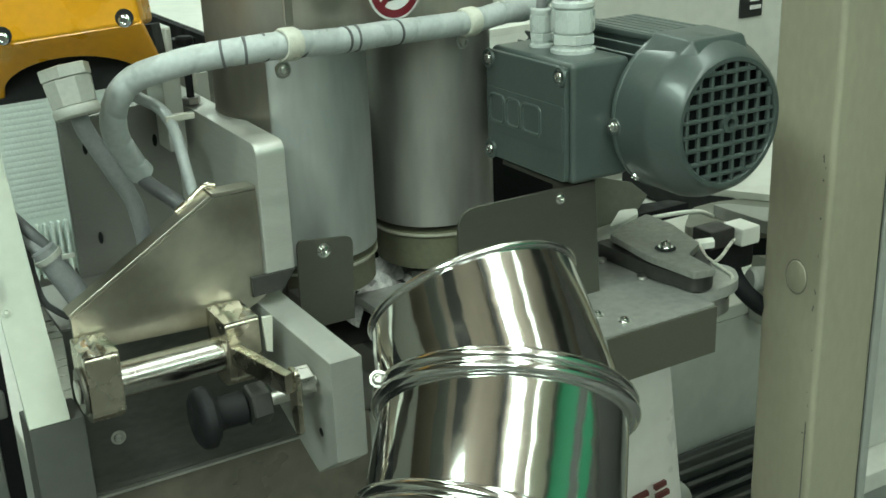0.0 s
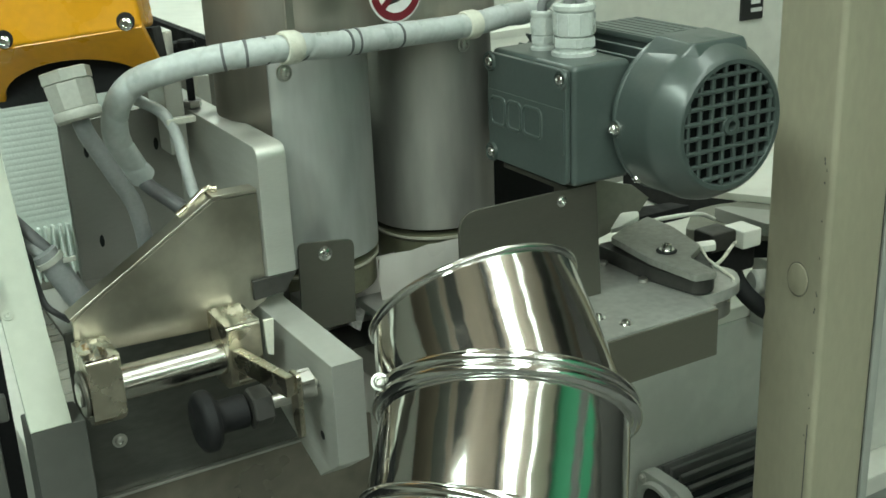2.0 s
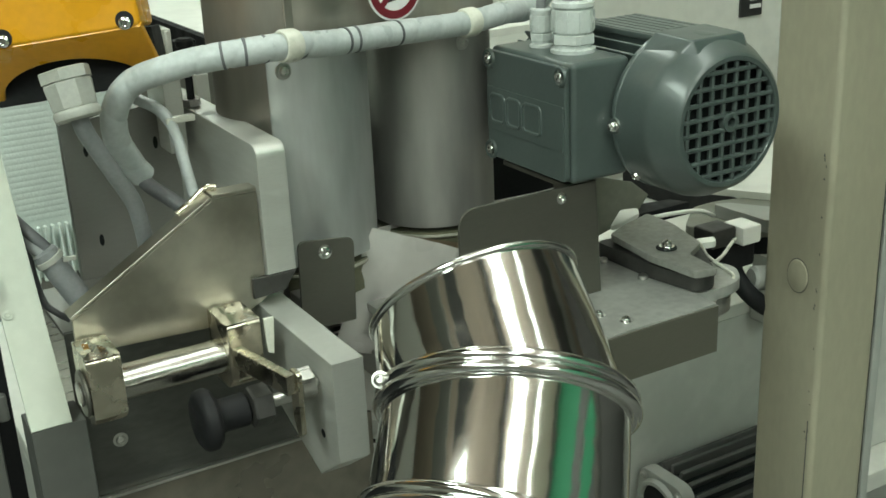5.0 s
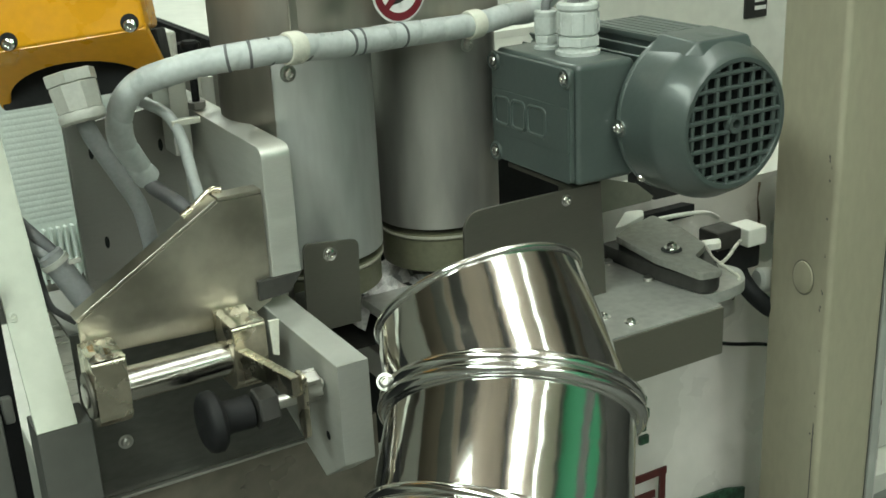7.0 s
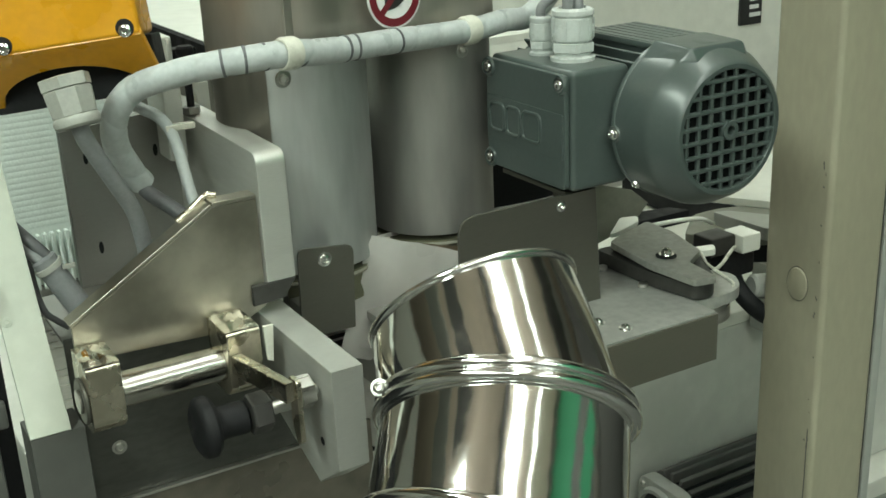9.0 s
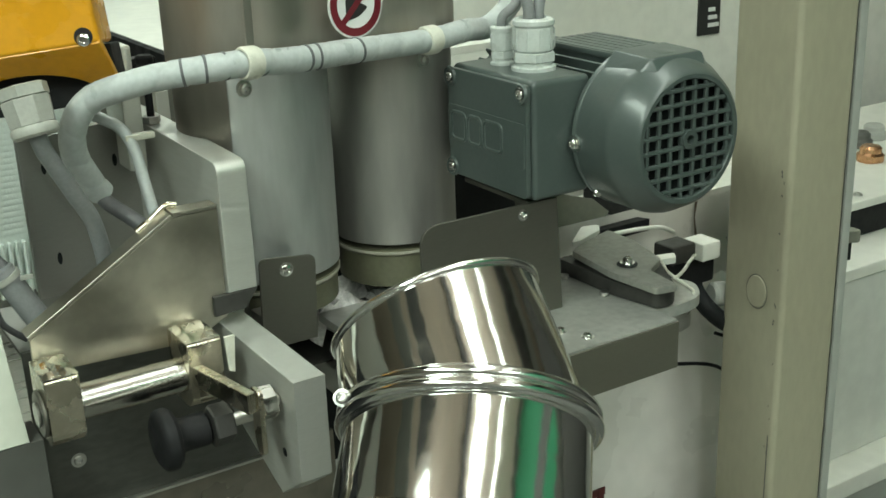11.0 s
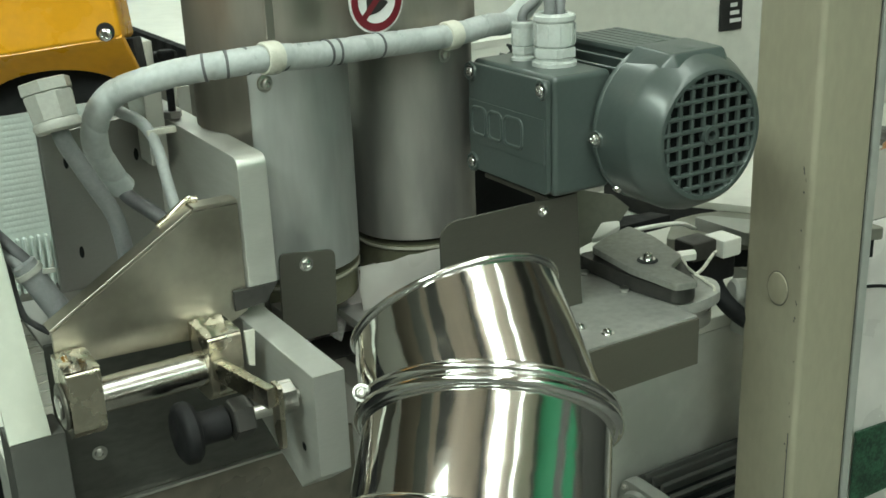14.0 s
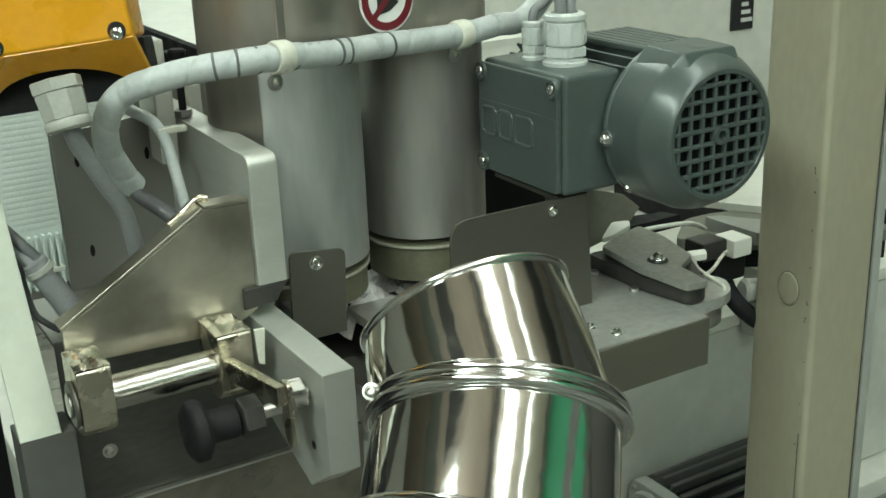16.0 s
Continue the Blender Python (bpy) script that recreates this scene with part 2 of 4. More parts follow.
def screw(p, d, r, h, material, label, parent=None):
    bm = screw_head((0, 0, 0), d, r, h)
    bm = lathe([(r * 1.45, -0.0012), (r * 1.45, 0.0004), (r * 0.9, 0.0006)], frame_to((0, 0, 0), d), 16, bm)
    ob = part("screw", bm, material, parent, label)
    ob.location = p
    return ob

# --- the hall ---
def wall(name, x0, x1, y0, y1, z0, z1, material, label):
    return tagged(part(name, box(x0, x1, y0, y1, z0, z1, 0), material), label, "wall", kind="structure")


tagged(part("floor", box(-4, 5, -4, 5.5, -0.1, 0.0, 0), FLOORMAT), "grey resin factory floor", "floor", kind="structure")
tagged(part("ceiling", box(-4, 5, -4, 5.5, 3.0, 3.1, 0), CEILMAT), "beige ceiling boards with strip lights", "ceiling", kind="structure")
wall("wall_north", -4, 5, 5.5, 5.6, 0, 3.0, WALLMAT, "pale painted factory wall")
wall("wall_south", -4, 5, -4.1, -4, 0, 3.0, WALLMAT, "pale painted factory wall")
wall("wall_west", -4.1, -4, -4, 5.5, 0, 3.0, WALLMAT, "pale painted factory wall")
wall("wall_east", 5, 5.1, -4, 5.5, 0, 3.0, WALLMAT, "pale painted factory wall")


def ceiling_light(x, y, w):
    t = thing("ceiling_light", "white fluorescent strip light hung below the ceiling, some added unseen as fill", "light", "strip lights", at=(x, y, LAMP_Z))
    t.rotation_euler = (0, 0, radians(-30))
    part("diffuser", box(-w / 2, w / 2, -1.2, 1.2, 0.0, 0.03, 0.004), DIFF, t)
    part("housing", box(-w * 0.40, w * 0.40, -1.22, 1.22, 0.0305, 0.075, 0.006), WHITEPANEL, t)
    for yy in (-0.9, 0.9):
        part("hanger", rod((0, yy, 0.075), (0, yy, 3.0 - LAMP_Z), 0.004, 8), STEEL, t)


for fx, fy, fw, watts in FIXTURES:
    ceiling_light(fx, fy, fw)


# unseen beams, made up to give the chute's reflection its bands
def ceiling_beam(x, y, w, drop, material, label, half=1.9):
    t = thing("ceiling_beam", label, "beam", "ceiling beams", at=(x, y, 3.0))
    t.rotation_euler = (0, 0, radians(-30))
    part("web", box(-w / 2, w / 2, -half, half, -drop, 0.0, 0.01), material, t)


ceiling_beam(2.205, -0.58, 0.60, 0.10, DARKGREY, "dark unseen beam added for a band in the chute")
ceiling_beam(-1.30, 1.41, 0.60, 0.06, GREYPANEL, "grey unseen beam added for a band in the chute")
ceiling_beam(2.68, -0.855, 0.45, 0.10, WHITEPANEL, "white unseen beam added for a band in the chute")
ceiling_beam(-0.013, -0.22, 0.14, 0.08, GREYMID, "narrow grey unseen beam added for a band in the chute")
ceiling_beam(-0.141, 1.756, 0.42, 0.06, GREYMID, "short grey unseen beam added for a band in the chute", 1.2)


# cabinets out of view, added to tone both sides of the chute's reflection
def tall_cabinet(x, y, length, material, label):
    t = thing("tall_cabinet", label, "cabinet", "cabinets round the aisle", at=(x, y, 0))
    t.rotation_euler = (0, 0, radians(-30))
    part("carcass", box(-0.3, 0.3, -length / 2, length / 2, 0.05, 2.2, 0.01), material, t)
    part("plinth", box(-0.27, 0.27, -length / 2 + 0.03, length / 2 - 0.03, 0, 0.05, 0.004), BLACK, t)


tall_cabinet(3.05, 0.30, 1.5, DARKGREY, "dark grey unseen cabinet added to darken the chute's reflection")
tall_cabinet(-1.95, 1.75, 2.4, OLIVEPAINT, "olive grey unseen cabinet added to tone the chute's reflection")


def hung_sheet(x, y, z0, z1):
    t = thing("hung_sheet", "green plastic sheet hung beside the machine", "curtain", "green sheets", at=(x, y, 0))
    t.rotation_euler = (0, 0, radians(-30))
    part("sheet", slab([(-1.3, z0 + 0.18), (-0.9, z0), (0.8, z0), (0.8, z1), (-1.3, z1)], "x", -0.004, 0.004, 0), GREEN, t)
    # added dark strip, keeps the lit wall out of the chute's reflection
    part("bottom_bar", box(-0.010, 0.010, -0.9, 0.8, z0 - 0.26, z0 - 0.004, 0.003), DARKGREY, t, "dark strip added to block the lit wall in the reflection")
    part("rail", rod((0, -1.32, z1 + 0.012), (0, 0.82, z1 + 0.012), 0.012), STEEL, t)
    for yy in (-1.25, 0.78):
        part("strap", box(-0.008, 0.008, yy - 0.01, yy + 0.01, z1 + 0.024, 3.0, 0.001), STEEL, t)


hung_sheet(1.637, -0.945, 2.0, 2.80)
hung_sheet(1.645, -0.950, 1.40, 1.72)

# --- machine body behind ---
t = thing("machine_base", "grey painted machine body with pale ledges", "machine", kind="structure", at=(0, 0, 0))
part("front_panel", box(0.15, 3.2, 1.05, 1.30, 0.50, 0.805, 0.006), PALEGREY, t)
part("upper_ledge", box(0.15, 3.2, 1.046, 1.60, 0.806, 0.826, 0.004), WHITEPANEL, t)
part("lower_ledge", box(0.15, 3.2, 1.0, 1.30, 0.466, 0.499, 0.004), WHITEPANEL, t)
part("lower_panel", box(0.15, 3.2, 1.04, 1.30, 0.0, 0.465, 0.004), GREYPANEL, t)

t = thing("machine_cabinet", "pale grey machine cabinet behind the motor", "cabinet", kind="structure")
part("body", box(0.9, 3.0, 1.75, 2.4, 0.0, 2.0, 0.01), WHITEPANEL, t)
t = thing("rating_plate", "small dark rating plate with pale marks", "plate", at=(1.742, 1.743, 1.088))
part("plate", box(-0.025, 0.035, 0, 0.006, -0.036, 0.06, 0.001), INK, t)
for i in range(3):
    part("mark", box(0.0, 0.030 - 0.006 * i, -0.002, 0.0, -0.02 + i * 0.016, -0.012 + i * 0.016, 0), WHITE, t)

# --- beige post with its door seal and pane ---
t = thing("machine_post", "beige painted square steel post, scuffed along one edge", "post", kind="structure", at=(0.834, 0.717, 0))
part("tube", box(0, 0.08, 0, 0.08, 0.0, 2.2, 0.006, 4), BEIGE, t)
part("cap_groove", lathe([(0.0157, 0.0003), (0.0165, 0.0003)], frame_to((0, 0.034, 1.012), (-1, 0, 0)) @ Matrix.Diagonal((0.85, 1.12, 1, 1)), 28), DARKGREY, t)
cap = part("hole_cap", lathe([(0.0, 0.0022), (0.012, 0.0022), (0.0148, 0.0014), (0.0156, -0.001)], frame_to((0, 0.034, 1.012), (-1, 0, 0)) @ Matrix.Diagonal((0.85, 1.12, 1, 1)), 28), BEIGE, t, "oval blanking cap")
part("seal", box(0.080, 0.086, 0.006, 0.030, 0.0, 2.2, 0.002), BLACK, t, "black rubber seal")
part("door_edge", box(0.086, 0.098, 0.004, 0.034, 0.0, 2.2, 0.002), GREYPANEL, t)

rnd = random.Random(11)
for k in range(16):
    z = 0.78 + rnd.random() ** 0.7 * 0.36
    h, w = rnd.uniform(0.001, 0.0038), rnd.uniform(0.0007, 0.0018)
    yy = rnd.uniform(0.0065, 0.012)
    part("paint_chip", slab([(yy, z), (yy + w, z + h * 0.3), (yy + w * 0.7, z + h), (yy + 0.0004, z + h * 0.8)], "x", -0.0005, 0.0005, 0), DARKGREY, t)
part("scratch", box(-0.0004, 0.0004, 0.0075, 0.0085, 0.70, 0.86, 0), DARKGREY, t)

# --- table ---
t = thing("work_table", "brushed steel table plate with a deep front edge", "table", at=(0, 0, 0))
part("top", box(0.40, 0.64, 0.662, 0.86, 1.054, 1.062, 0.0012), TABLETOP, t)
# front and side edges are darker than the top
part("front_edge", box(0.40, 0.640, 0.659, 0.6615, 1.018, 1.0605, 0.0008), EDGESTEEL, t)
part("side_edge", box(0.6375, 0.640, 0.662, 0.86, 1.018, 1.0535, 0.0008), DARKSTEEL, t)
part("support_arm", box(0.40, 0.46, 0.70, 1.06, 0.99, 1.0175, 0.002), DARKSTEEL, t)
screw((0.556, 0.678, 1.062), (0, 0, 1), 0.004, 0.0035, CHROME, "steel socket screw", t)
screw((0.545, 0.70, 1.062), (0, 0, 1), 0.004, 0.0035, CHROME, "steel socket screw", t)
screw((0.537, 0.715, 1.062), (0, 0, 1), 0.004, 0.0035, CHROME, "steel socket screw", t)

t = thing("motor_bracket", "dull sheet steel bracket with a rounded corner", "bracket")
part("plate", slab(rounded([(0.4375, 1.062), (0.579, 1.062), (0.573, 1.164), (0.4375, 1.164)], 0.018, (3,)), "y", 0.740, 0.743), GUNMETAL, t)
part("flange", box(0.5715, 0.5745, 0.7435, 0.80, 1.063, 1.164, 0.0006), GUNMETAL, t)
part("saddle", box(0.545, 0.5712, 0.7435, 0.84, 1.1600, 1.1645, 0.001), GUNMETAL, t)
screw((0.537, 0.740, 1.155), (0, -1, 0), 0.0035, 0.003, CHROME, "steel socket screw", t)


# --- motor ---
def gear_motor():
    t = thing("electric_motor", "blue-grey enamelled electric motor with round fan cover", "motor", at=(0.646, 0.661, 1.217))
    fan = frame_to((0, 0, 0), (0, -1, 0))
    prof = [(0.066, -0.066), (0.0675, -0.064), (0.0675, -0.028), (0.066, -0.021), (0.0565, -0.003), (0.053, 0.0), (0.0495, 0.0), (0.0485, -0.002), (0.0485, -0.006), (0.0640, -0.03), (0.0640, -0.066)]
    cover = part("fan_cover", lathe(prof, fan, 64), MOTOR, t)
    # flat black disc paints the shade behind the grille
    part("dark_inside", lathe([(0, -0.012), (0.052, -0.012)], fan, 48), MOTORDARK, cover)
    bars = bmesh.new()
    R = 0.0492
    for i in range(-4, 4):
        x = (i + 0.5) * 0.0124
        h = math.sqrt(max(0, R * R - x * x))
        box(x - 0.0017, x + 0.0017, 0.001, 0.005, -h, h, 0.0007, 1, bm=bars)
    for i in range(-4, 4):
        z = (i + 0.5) * 0.0118
        h = math.sqrt(max(0, R * R - z * z))
        box(-h, h, 0.0006, 0.0045, z - 0.0017, z + 0.0017, 0.0007, 1, bm=bars)
    part("fan_grille", bars, MOTOR, cover)
    part("hub_ring", lathe([(0.0040, -0.006), (0.0040, 0.0012), (0.0078, 0.0012), (0.0078, -0.006)], fan, 24), MOTOR, cover)
    # hood with a flat crown, carried back over the housing
    hood = bmesh.new()
    for x, y, z in ((0.027, 0.018, 0.0664), (0.027, 0.0625, 0.0680), (0.041, 0.0245, 0.0500), (0.041, 0.0625, 0.0530), (0.025, 0.0105, 0.0530)):
        hood.verts.new((x, y, z))
        hood.verts.new((-x, y, z))
    bmesh.ops.convex_hull(hood, input=hood.verts[:])
    bmesh.ops.bevel(hood, geom=hood.edges[:], offset=0.0016, segments=2, profile=0.5, affect="EDGES")
    part("hood", hood, MOTOR, cover)
    part("rim_lip", lathe([(0.0672, -0.0665), (0.0684, -0.0655), (0.0684, -0.0625), (0.0674, -0.0615)], fan, 64), MOTOR, cover)
    body = bmesh.new()
    lathe([(0, 0.05), (0.050, 0.05), (0.050, 0.24), (0, 0.24)], frame_to((0, 0, 0), (0, 1, 0)), 40, body)
    housing = part("housing", body, MOTOR, t)
    crown = box(-0.020, 0.040, 0.0665, 0.170, 0.0570, 0.0625, 0.0015)
    for i in range(7):
        box(-0.018 + i * 0.0090, -0.0130 + i * 0.0090, 0.068, 0.168, 0.0620, 0.0630, 0.0003, 1, bm=crown)
    part("crown_plate", crown, MOTOR, housing)
    for i in range(34):
        a = 2 * math.pi * i / 34
        if -0.55 < math.sin(a) < 0.45 and math.cos(a) < 0:
            continue
        part("cooling_fin", box(0.048, 0.0605, 0.06, 0.235, -0.0011, 0.0011, 0.0005, 1, m=pose(0, 0, 0, 0, math.degrees(a), 0)), MOTOR, housing)
    bx = part("terminal_box", box(-0.104, -0.045, 0.070, 0.190, -0.050, 0.050, 0.005, 3), MOTOR, t)
    lid = part("lid", slab(rounded([(0.0725, -0.0475), (0.1875, -0.0475), (0.1875, 0.0475), (0.0725, 0.0475)], 0.005), "x", -0.110, -0.1045, 0.0012), MOTOR, bx)
    part("band", slab(rounded([(0.074, -0.022), (0.186, -0.022), (0.186, 0.016), (0.074, 0.016)], 0.002), "x", -0.1112, -0.1098, 0.0005), MOTOR, lid)
    for y1, y0 in ((0.180, 0.158), (0.154, 0.134), (0.130, 0.104)):
        c = [(y0, -0.014), (y1, -0.014), (y1, 0.010), (y0, 0.010)]
        loop = [(-0.1112, yy, zz) for yy, zz in rounded(c, 0.006, n=4)]
        part("raised_mark", sweep(loop + loop[:2], 0.0016, 8, 2), MOTOR, lid)
    for y, z in ((0.078, 0.040), (0.182, 0.040), (0.182, -0.041)):
        pocket = part("screw_boss", lathe([(0.0060, 0.0006), (0.0064, 0.0022), (0.0080, 0.0022), (0.0090, 0.0)], frame_to((-0.110, y, z), (-1, 0, 0)), 20), MOTOR, lid)
        # recess is a flat disc, its depth shade put into the black
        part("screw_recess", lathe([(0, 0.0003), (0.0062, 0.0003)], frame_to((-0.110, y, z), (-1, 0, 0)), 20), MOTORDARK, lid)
        screw((-0.1102, y, z), (-1, 0, 0), 0.0046, 0.0034, BEADSTEEL, "steel lid screw", lid)
    part("cover_boss", lathe([(0.0, 0.002), (0.0058, 0.002), (0.0075, 0.0), (0.0078, -0.004)], frame_to((-0.0668, 0.0615, -0.004), (-1, 0, 0)), 20), MOTOR, cover)
    screw((-0.0690, 0.0615, -0.004), (-1, -0.1, 0), 0.0046, 0.0045, BEADSTEEL, "steel cover screw", cover)
    screw((-0.045, 0.060, -0.049), (-0.7, 0, -0.7), 0.0042, 0.004, CHROME, "steel cover screw", cover)
    for x, y, r, h in ((-0.069, 0.116, 0.0172, 0.043), (-0.075, 0.153, 0.0096, 0.033)):
        foot = pose(x, y, 0.050)
        bm = lathe([(0, 0), (r * 1.10, 0), (r * 1.10, h * 0.07), (r * 0.92, h * 0.10), (r * 0.92, h * 0.16)], foot, 28)
        hexagon((x, y, 0.050 + h * 0.16), (0, 0, 1), r * 1.10, h * 0.20, bm)
        lathe([(r * 0.9, h * 0.36), (r, h * 0.40), (r, h * 0.80), (r * 0.95, h * 0.83), (r * 1.04, h * 0.88), (r * 1.02, h * 0.96), (r * 0.85, h), (r * 0.66, h), (r * 0.62, h * 0.93), (0, h * 0.93)], foot, 28, bm)
        gl = part("cable_gland", bm, GLANDWHITE, bx, "grey-white nylon cable gland")
        for i in range(10):
            part("rib", box(r * 0.99, r * 1.05, -0.0008, 0.0008, h * 0.42, h * 0.80, 0.0003, 1, m=foot @ pose(0, 0, 0, 0, 0, i * 36)), GLANDWHITE, gl)
    for k, (dx, lean) in enumerate(((-0.006, -0.01), (0.006, 0.02))):
        part("lead", sweep([(-0.069 + dx, 0.116, 0.088), (-0.068 + dx, 0.117, 0.104), (-0.066 + dx + lean, 0.13, 0.15), (-0.06 + lean * 2, 0.18, 0.22)], 0.0048), CABLE, bx)
    part("lead", sweep([(-0.075, 0.153, 0.078), (-0.074, 0.153, 0.090), (-0.060, 0.152, 0.102), (-0.040, 0.165, 0.13), (-0.02, 0.2, 0.2)], 0.0042), CABLE, bx)
    return t


gear_motor()

# --- filling tubes ---
T1, T2 = (0.370, 0.891), (0.512, 0.912)


def filling_tube(x, y, r, zb, skirt, material, label):
    t = thing("filling_tube", label, "tube", "filling tubes", at=(x, y, 0))
    part("shell", lathe([(r - 0.002, zb), (r, zb + 0.0005), (r, 1.292), (r - 0.002, 1.292)], Matrix.Identity(4), 64), material, t)
    part("collar", lathe([(r - 0.006, zb - skirt), (r - 0.003, zb - skirt), (r - 0.003, zb - 0.012), (r - 0.001, zb - 0.010), (r - 0.001, zb - 0.005), (r - 0.006, zb - 0.005), (r - 0.013, zb - 0.004), (r - 0.013, zb + 0.01)], Matrix.Identity(4), 64), COLLAR, t, "olive nylon collar")
    part("rim", lathe([(r - 0.004, zb - 0.0095), (r - 0.0002, zb - 0.009), (r - 0.0002, zb - 0.0068), (r - 0.004, zb - 0.0055)], Matrix.Identity(4), 64), RIMMAT, t)
    return t


t = filling_tube(*T1, 0.0635, 1.110, 0.033, TUBE, "satin steel filling tube with an olive collar")
bm = bmesh.new()
arc = [radians(a) for a in range(150, 231, 5)]
lo = [bm.verts.new((0.0647 * math.cos(a), 0.0647 * math.sin(a), 1.125)) for a in arc]
hi = [bm.verts.new((0.0647 * math.cos(a), 0.0647 * math.sin(a), 1.289)) for a in arc]
for k in range(len(arc) - 1):
    bm.faces.new((lo[k], lo[k + 1], hi[k + 1], hi[k]))
bmesh.ops.solidify(bm, geom=bm.faces[:], thickness=0.001)
part("wrap_sheet", bm, WRAP, t, "brownish lapped sheet")
# far tube carries the near tube's shade in its colour
filling_tube(*T2, 0.058, 1.1065, 0.041, TUBESHADE, "satin steel filling tube, shaded darker, with an olive collar")

# casing round both tubes
t = thing("hopper_casing", "satin steel hopper casing above the filling tubes", "hopper")
d = Vector((T2[0] - T1[0], T2[1] - T1[1])).normalized()
nrm = Vector((d.y, -d.x))
base = math.atan2(nrm.y, nrm.x)
outline = []
for c, r, a0 in ((T2, 0.062, 0.0), (T1, 0.0675, math.pi)):
    for k in range(25):
        a = base + a0 + math.pi * k / 24
        outline.append((c[0] + r * math.cos(a), c[1] + r * math.sin(a)))
part("shell", slab(outline, "z", 1.290, 1.75, 0.0008), WRAP, t)
part("lap_strip", box(-0.004, 0.004, -0.001, 0.001, 1.292, 1.75, 0.0006, 1, m=Matrix.Translation((0.330, 0.791, 0)) @ pose(0, 0, 0, 0, 0, 15)), WRAP, t)
face = frame_to((0.4335, 0.8195, 1.331), (nrm.x, nrm.y, 0))
t = thing("warning_sticker", "round white sticker with a red ring and slash", "sticker", at=(0, 0, 0))
st = part("disc", lathe([(0.0, 0.0012), (0.0265, 0.0012), (0.0265, 0.0002)], face, 40), WHITE, t)
part("red_ring", lathe([(0.0185, 0.0013), (0.0185, 0.0017), (0.0248, 0.0017), (0.0248, 0.0013)], face, 40), RED, t)
part("slash", box(-0.019, 0.019, -0.0025, 0.0025, 0.0013, 0.0017, 0, m=face @ pose(0, 0, 0, 0, 0, 45)), RED, t)
part("symbol", slab(rounded([(-0.010, -0.012), (0.002, -0.010), (0.012, -0.003), (0.004, 0.001), (-0.004, 0.010), (-0.010, 0.006)], 0.003), "z", 0.00125, 0.0015, 0, m=face), INK, t)

# guard plate under the near tube
t = thing("guard_plate", "dull steel guard plate with rounded corners", "plate")
part("plate", slab(rounded([(0.323, 1.068), (0.371, 1.068), (0.374, 1.140), (0.325, 1.146)], 0.007, (2, 3)), "y", 0.800, 0.803), GUNMETAL, t)
screw((0.3475, 0.800, 1.133), (0, -1, 0), 0.0042, 0.003, CHROME, "steel socket screw", t)
part("arm", box(0.330, 0.365, 0.8035, 0.84, 1.07, 1.09, 0.001), DARKSTEEL, t)

# --- side plate, block, gusset ---
t = thing("side_plate", "thick milled aluminium side plate with a rounded corner", "plate")
part("plate", slab(rounded([(0.783, 1.132), (0.783, 1.233), (1.05, 1.236), (1.05, 1.06), (0.83, 1.06), (0.812, 1.106)], 0.010, (1,)), "x", 0.2914, 0.3150, 0.0012), ALU, t)
# underside chamfer as a dark plate, shade put into its colour
part("lower_wedge", slab([(0.2790, 1.1308), (0.3153, 1.1316), (0.3042, 1.1165), (0.2790, 1.1148)], "y", 0.7822, 0.7866, 0.0005), BLACKSTEEL, t, "underside chamfer with its shade painted dark")
part("stud", rod((0.296, 0.935, 1.236), (0.296, 0.935, 1.285), 0.0032), BLACK, t)
part("stud_nut", hexagon((0.296, 0.935, 1.236), (0, 0, 1), 0.008, 0.006), DARKSTEEL, t)
part("stud_knob", lathe([(0.0, 0), (0.006, 0), (0.0075, 0.002), (0.0075, 0.006), (0.006, 0.008), (0, 0.008)], pose(0.296, 0.935, 1.285)), BLACK, t)
part("spacer", box(0.270, 0.286, 0.925, 0.955, 1.20, 1.275, 0.002), ALU, t)

t = thing("clamp_block", "milled aluminium clamp block", "block")
part("body", slab([(0.664, 1.026), (0.664, 1.104), (0.86, 1.104), (0.86, 1.06), (0.70, 1.0)], "x", 0.2862, 0.3110, 0.0012), ALU, t)
# flat black disc for the shaded hole
part("hole", lathe([(0.0, 0.0), (0.0035, 0.0)], frame_to((0.2858, 0.688, 1.040), (-1, 0, 0)), 16), MOTORDARK, t)
part("lug", box(0.311, 0.318, 0.700, 0.74, 1.02, 1.06, 0.001), ALU, t)

t = thing("gusset_plate", "plated sheet steel gusset with a sloping top edge", "bracket")
g = [(0.1435, 1.113), (0.1435, 1.130), (0.256, 1.198), (0.2905, 1.198), (0.2905, 1.112), (0.262, 1.098), (0.172, 1.102)]
part("sheet", slab(g, "y", 0.787, 0.7905, 0.0006), PLATED, t)
e0, e1 = Vector((0.1435, 0, 1.130)), Vector((0.256, 0, 1.198))
ed = (e1 - e0).normalized()
part("folded_edge", slab([(e0.x, e0.z), (e1.x, e1.z), (e1.x - ed.z * 0.003, e1.z + ed.x * 0.003), (e0.x - ed.z * 0.003, e0.z + ed.x * 0.003)], "y", 0.787, 0.804, 0.0006), PLATED, t)
part("top_lip", box(0.256, 0.2905, 0.787, 0.803, 1.1985, 1.2015, 0.0006), PLATED, t)
part("weld", sweep([(0.232, 0.801, 1.188), (0.244, 0.803, 1.194), (0.256, 0.802, 1.203), (0.264, 0.800, 1.203)], 0.0028), BRASS, t)

t = thing("hinge_shaft", "polished hinge shaft between two plated bearing blocks", "shaft")
part("rod", rod((0.150, 0.760, 1.087), (0.262, 0.760, 1.087), 0.0132, 40, 0.001), SHAFT, t)


